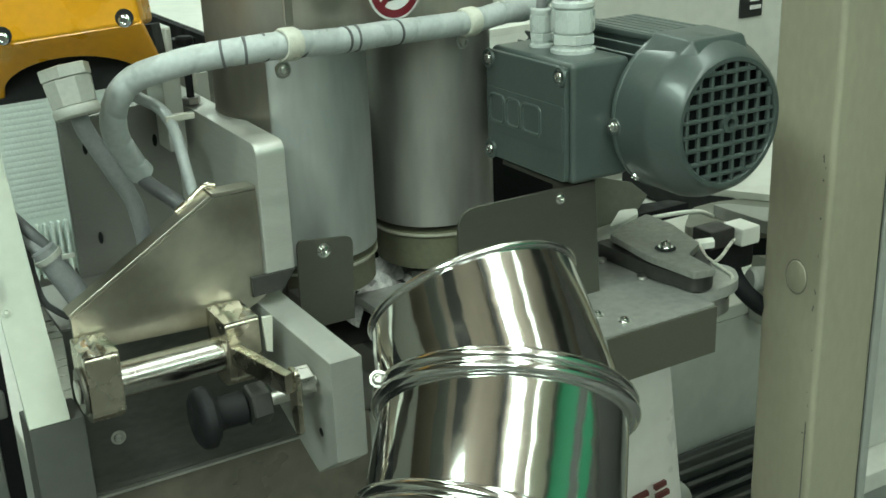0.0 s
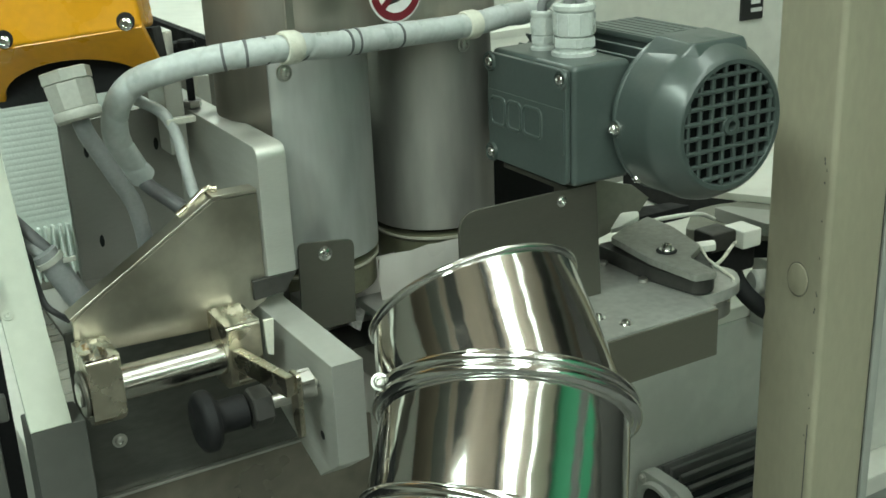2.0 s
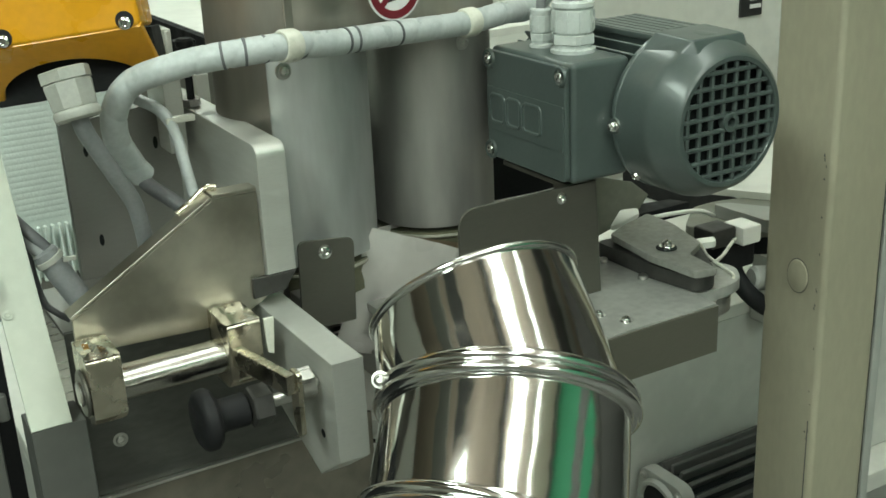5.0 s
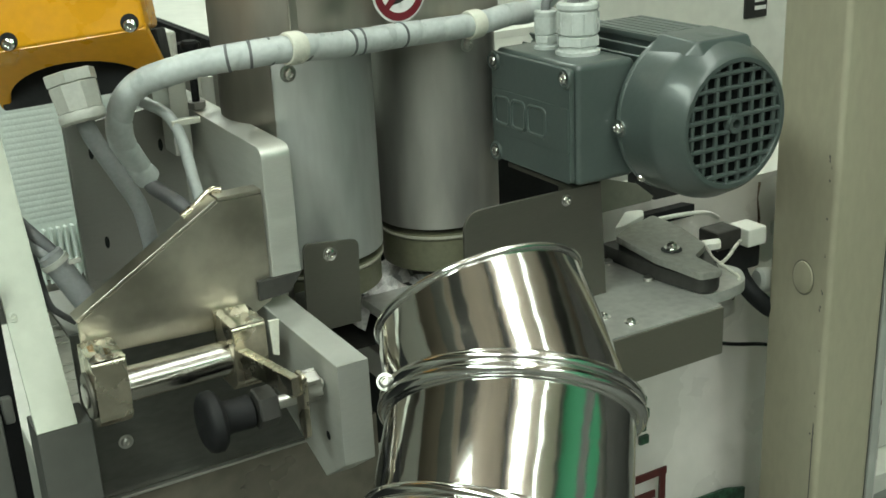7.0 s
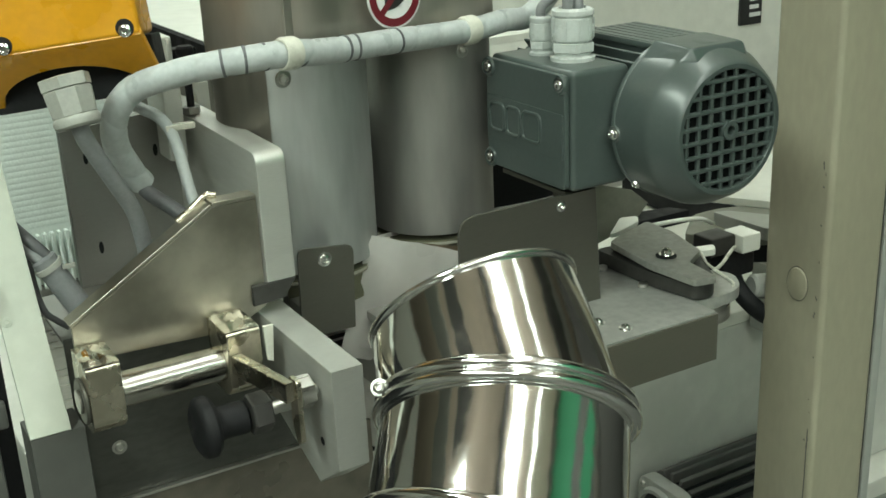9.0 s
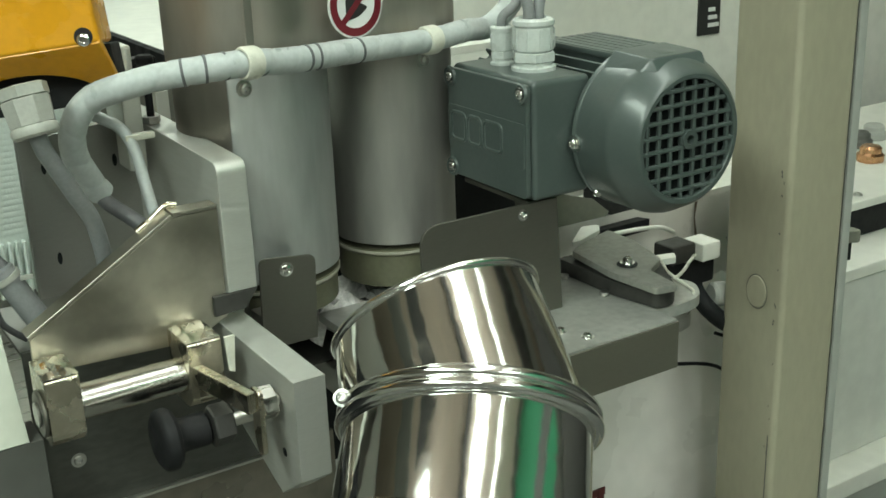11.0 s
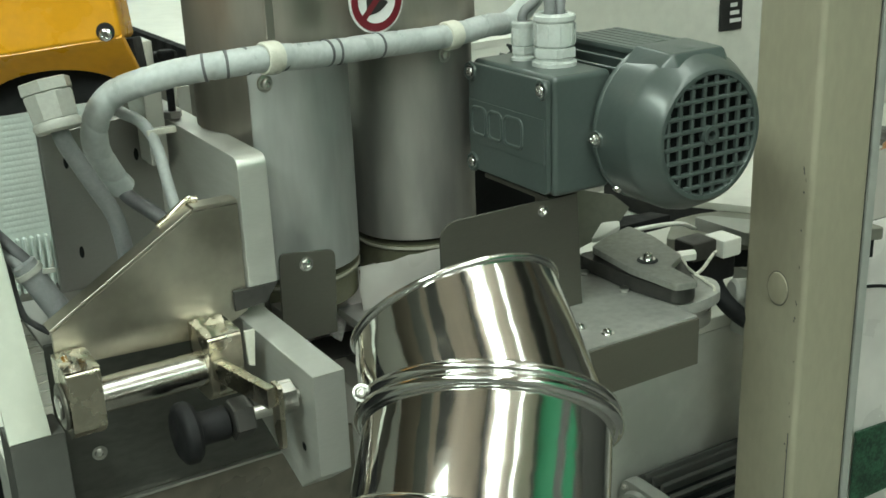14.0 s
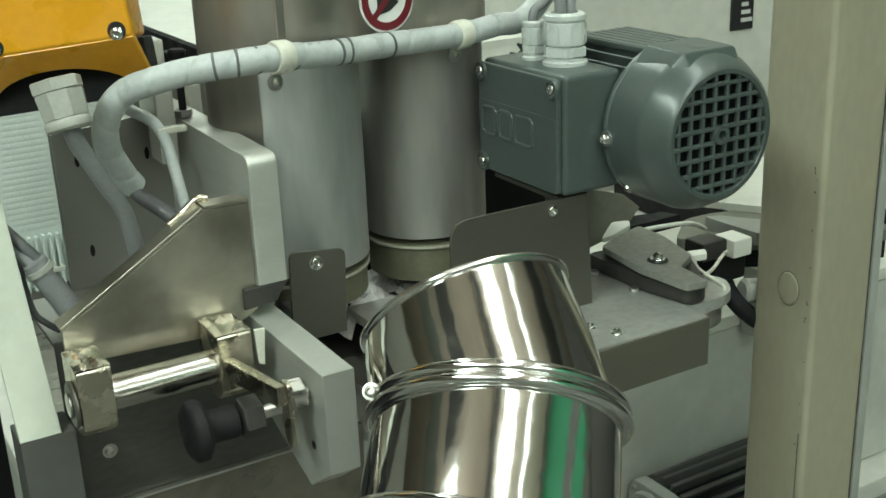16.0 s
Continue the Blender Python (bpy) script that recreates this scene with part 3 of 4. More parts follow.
def bearing(x0, x1, yc, z0, z1, parent):
    b = part("bearing_block", slab(rounded([(yc - 0.022, z0 + 0.009), (yc - 0.022, z1), (yc + 0.020, z1 + 0.001), (yc + 0.020, z0), (yc - 0.012, z0)], 0.003), "x", x0, x1, 0.0012), BRASS, parent)
    top = bmesh.new()
    rnd = random.Random(int(x0 * 1000))
    nx, ny = 6, 6
    grid = [[top.verts.new((x0 + (x1 - x0) * i / nx, yc - 0.021 + 0.040 * j / ny, z1 + 0.0008 + (rnd.uniform(-0.001, 0.0046) if 0 < i < nx and 0 < j < ny else 0))) for j in range(ny + 1)] for i in range(nx + 1)]
    for i in range(nx):
        for j in range(ny):
            top.faces.new((grid[i][j], grid[i + 1][j], grid[i + 1][j + 1], grid[i][j + 1]))
    part("hammered_top", top, FOIL, b, "rough bright hammered top", angle=8)
    return b


bearing(0.1400, 0.1640, 0.766, 1.062, 1.115, t)
bearing(0.2410, 0.2675, 0.766, 1.062, 1.115, t)
part("end_cap", rod((0.1365, 0.760, 1.086), (0.1398, 0.760, 1.086), 0.017, 28, 0.001), GUNMETAL, t)
part("end_screw", rod((0.1345, 0.760, 1.086), (0.1363, 0.760, 1.086), 0.009, 20, 0.0006), STEEL, t)
part("end_strip", slab([(0.2700, 1.1140), (0.2782, 1.1140), (0.2758, 1.0850), (0.2712, 1.0870)], "y", 0.7440, 0.7470, 0.0004), NYLON, t, "pale edge strip")
part("lever", slab([(0.243, 0.7435), (0.251, 0.7435), (0.2645, 0.678), (0.2570, 0.676)], "z", 1.0830, 1.0985, 0.0012), BRASS, t, "plated lever arm")
part("lever_tip", slab(rounded([(0.676, 1.050), (0.683, 1.046), (0.690, 1.060), (0.690, 1.098), (0.676, 1.098)], 0.003), "x", 0.2648, 0.2688, 0.0008), BRASS, t, "bent plated tongue")

t = thing("locking_knob", "black plastic locking knob with a hex nut", "knob", at=(0.2065, 0.722, 1.0590))
m = frame_to((0, 0, 0), (1, 0, 0))
part("grip", lathe([(0, -0.002), (0.0175, -0.002), (0.0215, 0.0005), (0.0228, 0.003), (0.0228, 0.008), (0.0205, 0.011), (0.014, 0.013), (0.0122, 0.017), (0.0125, 0.034), (0.010, 0.036), (0, 0.036)], m, 40), BLACK, t)
part("hex_nut", hexagon((0.0365, -0.004, 0.002), (1, 0, 0), 0.0155, 0.015, turn=12), BLACKSTEEL, t)
part("pin", rod((0.0498, 0, 0), (0.0795, 0, 0), 0.005), STEEL, t)
part("lock_nut", hexagon((0.0640, -0.030, 0.022), (1, 0, 0), 0.0125, 0.0115, turn=20), STEEL, t)
part("stud", rod((0.0757, -0.030, 0.022), (0.0795, -0.030, 0.022), 0.004), STEEL, t)

# lower panel and left cover
t = thing("lower_panel", "dull steel panel with one screw", "panel", kind="structure")
part("sheet", box(0.146, 0.330, 0.840, 0.844, 0.955, 1.10, 0.0008), GUNMETAL2, t)
part("edge", box(0.146, 0.330, 0.834, 0.8395, 0.953, 0.9555, 0.0006), STEEL, t)
screw((0.175, 0.840, 1.000), (0, -1, 0), 0.0042, 0.003, STEEL, "steel socket screw", t)
# brown-grey plate below the panel's edge
part("skirt", box(0.105, 0.40, 0.846, 0.85, 0.70, 0.953, 0.0008), BROWNPLATE, t)
t = thing("left_cover", "cream painted sloping cover on a grey upright", "cover", kind="structure")
v = Vector((0, 0.10, 0.165)).normalized()
part("sloped_strip", slab([(0.1045, 0), (0.1345, 0), (0.1345, 0.30), (0.1045, 0.30)], "z", -0.004, 0.0, 0.001, m=Matrix.Translation((0, 0.80, 1.047)) @ Matrix(((1, 0, 0, 0), (0, v.y, -v.z, 0), (0, v.z, v.y, 0), (0, 0, 0, 1)))), CREAM, t)
part("upright", box(0.1045, 0.1445, 0.801, 0.838, 0.0, 1.046, 0.001), GREYMID, t)
screw((0.1095, 0.8455, 1.1235), (0, -0.86, 0.52), 0.0028, 0.0012, CREAM, "painted rivet", t)
t = thing("dark_cabinet", "black sheet for the shaded machine interior", "cabinet", kind="structure")
# black sheet paints the dark of the open interior
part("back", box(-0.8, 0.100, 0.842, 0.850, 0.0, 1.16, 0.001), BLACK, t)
part("inner_upright", box(0.060, 0.0865, 0.828, 0.8415, 0.0, 1.056, 0.002), GREYMID, t)
part("cable_clip", box(0.0885, 0.0965, 0.834, 0.8415, 1.044, 1.066, 0.002), GREYMID, t)
# black sheet added for the shade behind the tubes, under the motor
t = thing("inner_guard", "black sheet for the shade behind the filling tubes", "panel", kind="structure")
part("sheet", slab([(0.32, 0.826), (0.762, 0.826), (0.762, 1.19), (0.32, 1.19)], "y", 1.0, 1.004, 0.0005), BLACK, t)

# rear plate with slots
t = thing("rear_plate", "dull grey steel rear plate with slots", "plate")
part("plate", slab([(0.193, 1.06), (0.193, 1.228), (0.300, 1.236), (0.300, 1.06)], "y", 0.975, 0.985, 0.001), DARKSTEEL, t)
for x, z in ((0.212, 1.203), (0.214, 1.122), (0.272, 1.20)):
    # slots are flat black ovals, shade given by colour
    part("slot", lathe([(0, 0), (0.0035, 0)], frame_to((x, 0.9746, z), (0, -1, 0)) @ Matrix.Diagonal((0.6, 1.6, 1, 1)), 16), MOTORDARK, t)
part("shelf", box(0.15, 0.300, 0.845, 0.975, 1.085, 1.089, 0.001), DARKSTEEL, t)

# --- chute ---
def ring_points(c, n, r, seg):
    m = frame_to(c, n, (0.86, -0.5, 0))
    return [m @ Vector((r * math.cos(2 * math.pi * i / seg), r * math.sin(2 * math.pi * i / seg), 0)) for i in range(seg)]


def loft(sections, seg=96, bm=None):
    k = bmesh.new()
    rings = [[k.verts.new(p) for p in ring_points(c, n, r, seg)] for c, n, r in sections]
    for a, b in zip(rings, rings[1:]):
        for i in range(seg):
            k.faces.new((a[i], a[(i + 1) % seg], b[(i + 1) % seg], b[i]))
    return join(bm, k)


def bead(c, n, r, minor, bm=None, seg=96):
    k = bmesh.new()
    rings = []
    for j in range(20):
        a = 2 * math.pi * j / 20
        off = Vector(n) * minor * math.sin(a)
        rings.append([k.verts.new(p + off) for p in ring_points(c, n, r + minor * math.cos(a), seg)])
    for j in range(20):
        for i in range(seg):
            k.faces.new((rings[j][i], rings[j][(i + 1) % seg], rings[(j + 1) % 20][(i + 1) % seg], rings[(j + 1) % 20][i]))
    return join(bm, k)


SEC = [
    ((0.3616, 0.5958, 1.1573), (0.0839, 0.7309, 0.6773), 0.0692),
    ((0.3480, 0.5391, 1.1065), (0.4444, 0.6046, 0.6611), 0.0771),
    ((0.3049, 0.4913, 1.0516), (0.5864, 0.5112, 0.6283), 0.0785),
    ((0.2616, 0.4663, 1.0069), (0.7251, 0.3541, 0.5907), 0.0785),
]


def between(a, b, s):
    return (a[0].lerp(b[0], s), a[1].lerp(b[1], s).normalized(), a[2] + (b[2] - a[2]) * s)


def chute():
    t = thing("chute", "polished stainless elbow chute with rolled beads", "chute")
    A, B, C, D = [(Vector(c), Vector(n).normalized(), r) for c, n, r in SEC]
    inner = lambda s: (s[0], s[1], s[2] - 0.0015)
    names = ("upper_section", "middle_section", "lower_section")
    for name, p, q in zip(names, (A, B, C), (B, C, D)):
        out = [between(p, q, s / 6) for s in range(7)]
        part(name, loft(out + [inner(s) for s in reversed(out)]), CHROME, t)
    c, n, r = A
    part("rim_bead", bead(c, n, r + 0.0006, 0.0024), BEADSTEEL, t)
    for c, n, r in (B, C):
        part("rolled_bead", bead(c + n * 0.0035, n, r + 0.0015, 0.0044), BEADSTEEL, t)
        part("rolled_bead", bead(c - n * 0.0045, n, r + 0.0025, 0.0042), BEADSTEEL, t)
    return t


chute()
ps = screw((0.2745, 0.5650, 1.137), (-0.5, -0.7, 0.5), 0.0038, 0.006, STEEL, "shiny steel pivot screw between block and chute")
tagged(ps, category="screw")

# --- hose, cables, emergency stop ---
t = thing("cable_hose", "grey spiral-wrapped cable hose with pale clips", "hose")
hose = [(0.66, 0.86, 1.36), (0.594, 0.853, 1.299), (0.550, 0.841, 1.295), (0.508, 0.830, 1.293), (0.463, 0.817, 1.295), (0.426, 0.807, 1.297), (0.359, 0.789, 1.300), (0.323, 0.779, 1.304), (0.285, 0.783, 1.303), (0.258, 0.797, 1.299), (0.236, 0.806, 1.294), (0.219, 0.823, 1.285), (0.208, 0.835, 1.268), (0.208, 0.849, 1.243), (0.220, 0.863, 1.217), (0.229, 0.868, 1.203)]
part("wrapped_hose", sweep(hose, 0.0099, 28, 44, 0.0007, 0.027), HOSE, t, flat=False)
part("inner_hose", sweep(hose, 0.0080, 16, 8), DARKCABLE, t, flat=False)
part("bare_cable", sweep([(0.2254, 0.868, 1.206), (0.2310, 0.860, 1.1962), (0.2417, 0.845, 1.1868), (0.2508, 0.835, 1.1775), (0.256, 0.830, 1.168)], 0.0060), DARKCABLE, t)
for c, d in (((0.323, 0.779, 1.304), (1, 0.27, -0.06)), ((0.508, 0.830, 1.293), (1, 0.27, 0.0))):
    part("clip", lathe([(0.0098, -0.0075), (0.0112, -0.0072), (0.0122, -0.005), (0.0122, 0.005), (0.0112, 0.0072), (0.0098, 0.0075)], frame_to(c, d), 28), NYLON, t, "pale plastic clip")
for p in ((0.3215, 0.7885, 1.284), (0.5065, 0.8385, 1.2755)):
    s = screw(p, (nrm.x, nrm.y, 0), 0.0045, 0.004, STEEL, "steel clip screw", t)

for c, d in (((0.3045, 0.7803, 1.3040), (1, 0.02, 0.03)), ((0.2905, 0.7820, 1.3034), (-1, 0.25, -0.02)), ((0.2760, 0.7868, 1.3019), (-1, 0.42, -0.12)), ((0.3335, 0.7822, 1.3028), (1, 0.32, -0.08)), ((0.3745, 0.7932, 1.2994), (1, 0.27, -0.04)), ((0.385, 0.7960, 1.2988), (1, 0.05, -0.04)), ((0.4260, 0.8070, 1.2970), (1, 0.30, -0.02))):
    part("wrap_slit", lathe([(0.0092, -0.0013), (0.01035, -0.0010), (0.01035, 0.0010), (0.0092, 0.0013)], frame_to(c, d), 28), DARKCABLE, t, "dark slit in the wrap")

t = thing("thin_conduit", "thin pale conduit with a tie", "cable")
part("tube", sweep([(0.235, 0.926, 1.258), (0.245, 0.915, 1.253), (0.258, 0.895, 1.244), (0.264, 0.883, 1.225), (0.263, 0.862, 1.197), (0.264, 0.848, 1.172)], 0.0048, wrap=0.0005, pitch=0.012), HOSE, t)
part("tie", box(0.258, 0.282, 0.885, 0.893, 1.235, 1.240, 0.001), NYLON, t)

t = thing("emergency_stop_box", "yellow emergency stop housing with a black base", "switch box")
fold = Vector((-0.085, 0.045, -0.007)).normalized()
out = Vector((-0.468, -0.875, 0.12))
out = (out - fold * out.dot(fold)).normalized()
up = out.cross(fold).normalized() * -1
if up.z < 0:
    up = -up
fr = Matrix((fold, out, up)).transposed().to_4x4()
fr.translation = (0.2285, 0.8235, 1.3235)
fr = fr @ pose(0, 0, 0, 0, 2.2, 0)
part("front_cover", box(-0.002, 0.130, -0.045, 0.0, 0.0, 0.10, 0.004, 3, m=fr), YELLOW, t)
arch = [(-0.002, 0.0), (-0.002, -0.062), (0.009, -0.065)]
arch += [(0.066 - 0.055 * math.cos(math.pi * k / 20), -0.065 + 0.041 * math.sin(math.pi * k / 20)) for k in range(21)]
arch += [(0.130, -0.066), (0.130, 0.0)]
part("skirt", slab(arch, "y", -0.008, -0.0005, 0.0015, m=fr @ pose(0, 0, 0, -50, 0, 0)), YELLOW, t)
part("base", box(0.001, 0.128, -0.080, -0.046, -0.043, -0.0005, 0.002, m=fr), BLACK, t)
for u_, v_ in ((0.0085, 0.0055), (0.096, 0.0065)):
    part("screw_hole", lathe([(0, 0.0004), (0.0066, 0.0004), (0.0066, -0.001)], frame_to((fr @ Vector((u_, 0.0, v_ + 0.0008)))[:], out), 20), BLACK, t)
    part("screw", screw_head((fr @ Vector((u_, 0.0005, v_ - 0.0012)))[:], out, 0.0046, 0.0022), BEADSTEEL, t, "steel cover screw")

t = thing("cable_gland", "pale grey nylon cable gland below the stop box", "gland", at=(0.1705, 0.815, 1.303))
m = frame_to((0, 0, 0), (0.10, -0.30, -1))
bm = hexagon((0, 0, 0), (0.10, -0.30, -1), 0.0182, 0.009, turn=12)
lathe([(0.0168, 0.009), (0.0175, 0.0105), (0.0162, 0.0275), (0.0150, 0.0280)], m @ pose(0, 0, 0, 0, 0, 12), 8, bm)
lathe([(0.0148, 0.0278), (0.0160, 0.0290), (0.0166, 0.0315), (0.0160, 0.0345), (0.0140, 0.0362), (0.0105, 0.0362), (0.0095, 0.0345)], m, 28, bm)
part("body", bm, GLAND, t)
part("bore", lathe([(0.0, 0.0340), (0.0106, 0.0340)], m, 24), BLACK, t)
part("cable", sweep([(0.0022, -0.0085, -0.026), (0.0060, -0.0080, -0.042), (0.0125, -0.0030, -0.056), (0.0262, 0.005, -0.083), (0.0392, 0.015, -0.1095), (0.0455, 0.023, -0.139), (0.0466, 0.027, -0.1515), (0.046, 0.03, -0.185)], 0.0064), CABLE, t)

for pts, r, mt, lab in (([(0.122, 0.925, 1.192), (0.1355, 0.897, 1.1760), (0.143, 0.885, 1.1666), (0.1510, 0.880, 1.1560), (0.1560, 0.874, 1.1470)], 0.0046, DARKCABLE, "dark control cable"),
                        ([(0.122, 0.920, 1.180), (0.1358, 0.896, 1.1650), (0.1405, 0.884, 1.1588), (0.1475, 0.878, 1.1510), (0.1530, 0.872, 1.1440)], 0.0046, CABLE, "grey control cable"),
                        ([(0.130, 0.912, 1.158), (0.1384, 0.8935, 1.1490), (0.1397, 0.888, 1.1320), (0.1428, 0.883, 1.1120), (0.1497, 0.880, 1.1030), (0.1590, 0.878, 1.0950)], 0.0026, DARKCABLE, "thin dark wire")):
    t = thing("control_cable", lab + " running behind the sloping cover", "cable", "control cables")
    part("sheath", sweep(pts, r), mt, t)
t = thing("cable_bundle", "thick grey sheathed cable bundle with a plastic tie", "cable", "control cables")
part("sheath", sweep([(0.1470, 0.873, 1.1565), (0.1535, 0.871, 1.1430), (0.1615, 0.869, 1.1261), (0.170, 0.867, 1.1085), (0.175, 0.866, 1.0955)], 0.0098, 20), CABLE, t)
part("tie", lathe([(0.0098, -0.0025), (0.0114, -0.0022), (0.0114, 0.0022), (0.0098, 0.0025)], frame_to((0.1500, 0.872, 1.1500), (0.45, -0.12, -0.9)), 24), GLAND, t, "grey plastic tie")
part("tie_tail", box(0.158, 0.168, 0.8605, 0.8625, 1.1490, 1.1530, 0.0006), GLAND, t)

# --- belt conveyor behind ---
t = thing("belt_conveyor", "white plastic modular belt with fine links", "conveyor")
bm = bmesh.new()
u = bmesh.new()
for j in range(26):
    z = 1.235 - j * 0.0065
    off = 0.004 if j % 2 else 0.0
    for i in range(24):
        x = 0.14 + i * 0.008 + off
        v = [bm.verts.new(p) for p in ((x, 1.250, z), (x + 0.0079, 1.250, z), (x + 0.0066, 1.2492, z - 0.0036), (x + 0.0010, 1.2492, z - 0.0036), (x + 0.0079, 1.250, z - 0.0064), (x, 1.250, z - 0.0064))]
        bm.faces.new((v[0], v[1], v[2], v[3]))
        bm.faces.new((v[3], v[2], v[4], v[5]))
tagged(part("linkwork", bm, BELT, t), kind="stuff")
part("bed", box(0.13, 0.34, 1.2503, 1.262, 1.0, 1.24, 0.001), BELT, t)
bm = bmesh.new()
for i in range(16):
    box(0.175 + i * 0.0075, 0.179 + i * 0.0075, 1.235, 1.243, 1.0, 1.062, 0.001, 1, bm=bm)
tagged(part("comb", bm, BELT, t), kind="stuff")
part("leg", box(0.2, 0.24, 1.262, 1.30, 0.82, 1.05, 0.002), STEEL, t)

t = thing("rear_table", "pale painted table plate with a black edge", "table")
part("top", box(0.505, 0.88, 1.25, 2.3, 1.19, 1.20, 0.001), WHITEPANEL, t)
part("edge", box(0.492, 0.504, 1.25, 2.3, 1.172, 1.20, 0.001), BLACK, t)
part("leg", box(0.6, 0.66, 1.3, 1.36, 0.826, 1.1895, 0.002), STEEL, t)

t = thing("guide_block", "pale ribbed nylon guide block with a black lever", "block", at=(0.288, 0.991, 1.281))
part("block", box(-0.014, 0.012, -0.010, 0.02, -0.034, 0.014, 0.002), WHITEPANEL, t)
part("stem", box(0.000, 0.006, 0.0, 0.008, -0.0755, -0.0345, 0.001), ALU, t)
for k in range(4):
    part("rib", box(-0.0125 + k * 0.0062, -0.0095 + k * 0.0062, -0.0118, -0.0098, -0.032, 0.012, 0.0004, 1), WHITEPANEL, t)
part("lever", box(0.0125, 0.034, -0.008, 0.006, -0.008, 0.002, 0.002), BLACK, t)
part("lever_pivot", box(0.0125, 0.026, -0.006, 0.004, -0.022, -0.0085, 0.002), BLACK, t)
part("pale_stop", box(0.030, 0.042, -0.006, 0.010, -0.075, -0.03, 0.001), WHITEPANEL, t)
part("foot", box(-0.012, 0.042, -0.006, 0.012, -0.083, -0.0755, 0.001), ALU, t)

# --- crumpled film below the tubes ---
t = thing("crumpled_film", "crumpled white printed film", "film")
bm = bmesh.new()
rnd = random.Random(5)
nx, ny = 16, 12
grid = [[bm.verts.new((0.392 + 0.108 * i / nx, 0.868 + 0.095 * j / ny, 1.034 + rnd.uniform(-0.009, 0.011) + 0.012 * j / ny)) for j in range(ny + 1)] for i in range(nx + 1)]
for i in range(nx):
    for j in range(ny):
        bm.faces.new((grid[i][j], grid[i + 1][j], grid[i + 1][j + 1], grid[i][j + 1]))
part("sheet", bm, FILMGREY, t, angle=25)
for i in range(3):
    part("print_mark", box(0.425 + i * 0.022, 0.431 + i * 0.022, 0.905 + 0.012 * (i % 2), 0.912 + 0.012 * (i % 2), 1.036, 1.042, 0), INK, t)
part("tray", box(0.385, 0.55, 0.85, 0.99, 1.0185, 1.0195, 0.0), BLACKSTEEL, t)

# --- clamp, arms and rods behind the table ---
t = thing("toggle_clamp", "dull steel gripper bar with a screw on a dark lower bar", "clamp")
outline = [(0.636, 0.800), (0.664, 0.814), (0.702, 0.8256), (0.7014, 0.788), (0.6865, 0.733), (0.659, 0.717), (0.6557, 0.690), (0.6541, 0.6763), (0.6327, 0.6807), (0.628, 0.735)]
part("upper_bar", slab(rounded(outline, 0.004), "z", 1.0790, 1.0855, 0.0010), GRIPSTEEL, t)
part("lower_bar", slab(rounded([(0.628, 0.812), (0.700, 0.806), (0.708, 0.765), (0.668, 0.694), (0.655, 0.684), (0.640, 0.687), (0.630, 0.735)], 0.008), "z", 1.0625, 1.0765, 0.001), BLACKSTEEL, t, "dark lower bar")
screw((0.653, 0.741, 1.0868), (0, 0, 1), 0.0048, 0.0055, CHROME, "steel socket screw", t)
# black disc paints the shade round the screw
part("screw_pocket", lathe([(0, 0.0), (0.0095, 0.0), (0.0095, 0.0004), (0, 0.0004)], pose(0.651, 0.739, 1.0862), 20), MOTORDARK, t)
part("end_lobe", slab(rounded([(0.6405, 0.688), (0.672, 0.686), (0.698, 0.692), (0.717, 0.720), (0.700, 0.75), (0.6405, 0.75)], 0.014), "z", 1.050, 1.0605, 0.001), TABLETOP, t)
part("base_lobe", lathe([(0, 0), (0.026, 0), (0.028, 0.002), (0.028, 0.018), (0.026, 0.020), (0, 0.020)], pose(0.676, 0.722, 1.028), 36), STEEL, t)
part("base_arm", box(0.6405, 0.672, 0.712, 0.77, 1.030, 1.0495, 0.003), STEEL, t)
for sx, sy in ((0.637, 0.806), (0.6395, 0.752)):
    part("stud", lathe([(0, 0), (0.0045, 0), (0.0045, 0.003), (0.003, 0.004), (0, 0.004)], pose(sx - 0.014, sy - 0.012, 1.0625), 14), STEEL, t)

t = thing("air_line", "thin white air line bent round the gripper", "tube")
part("upper_run", sweep([(0.735, 0.790, 1.060), (0.722, 0.768, 1.062), (0.709, 0.748, 1.063), (0.701, 0.722, 1.0630), (0.697, 0.703, 1.0622), (0.692, 0.696, 1.0615)], 0.0014, 10), NYLON, t)
part("side_run", sweep([(0.700, 0.728, 1.065), (0.732, 0.756, 1.052), (0.752, 0.770, 1.049), (0.782, 0.792, 1.046), (0.820, 0.822, 1.036), (0.87, 0.86, 1.015)], 0.0018, 10), NYLON, t)

t = thing("gripper_arm", "olive grey gripper arm with black and white blocks", "arm")
part("arm", slab(rounded([(0.868, 0.955), (0.925, 1.005), (0.965, 1.005), (1.10, 0.96), (1.10, 0.83), (0.945, 0.90)], 0.012), "z", 0.985, 1.000, 0.002), OLIVEPAINT, t)
# black slab stands for the shadow along the arm's underside
part("under_plate", slab([(0.878, 0.956), (0.93, 1.0), (1.09, 0.95), (1.09, 0.84), (0.948, 0.906)], "z", 0.962, 0.9845, 0.001), MOTORDARK, t)
part("top_strip", slab(rounded([(0.918, 0.962), (0.936, 0.955), (0.985, 0.88), (0.965, 0.86), (0.923, 0.882)], 0.004), "z", 1.0005, 1.016, 0.001), GREYPANEL, t)
part("white_block", box(1.060, 1.10, 0.955, 1.045, 0.90, 0.9615, 0.003), WHITEPANEL, t)
part("white_plate", slab([(0.97, 1.03), (1.02, 0.95), (1.16, 0.95), (1.16, 1.12), (1.03, 1.12)], "z", 1.0005, 1.010, 0.001), WHITEPANEL, t)
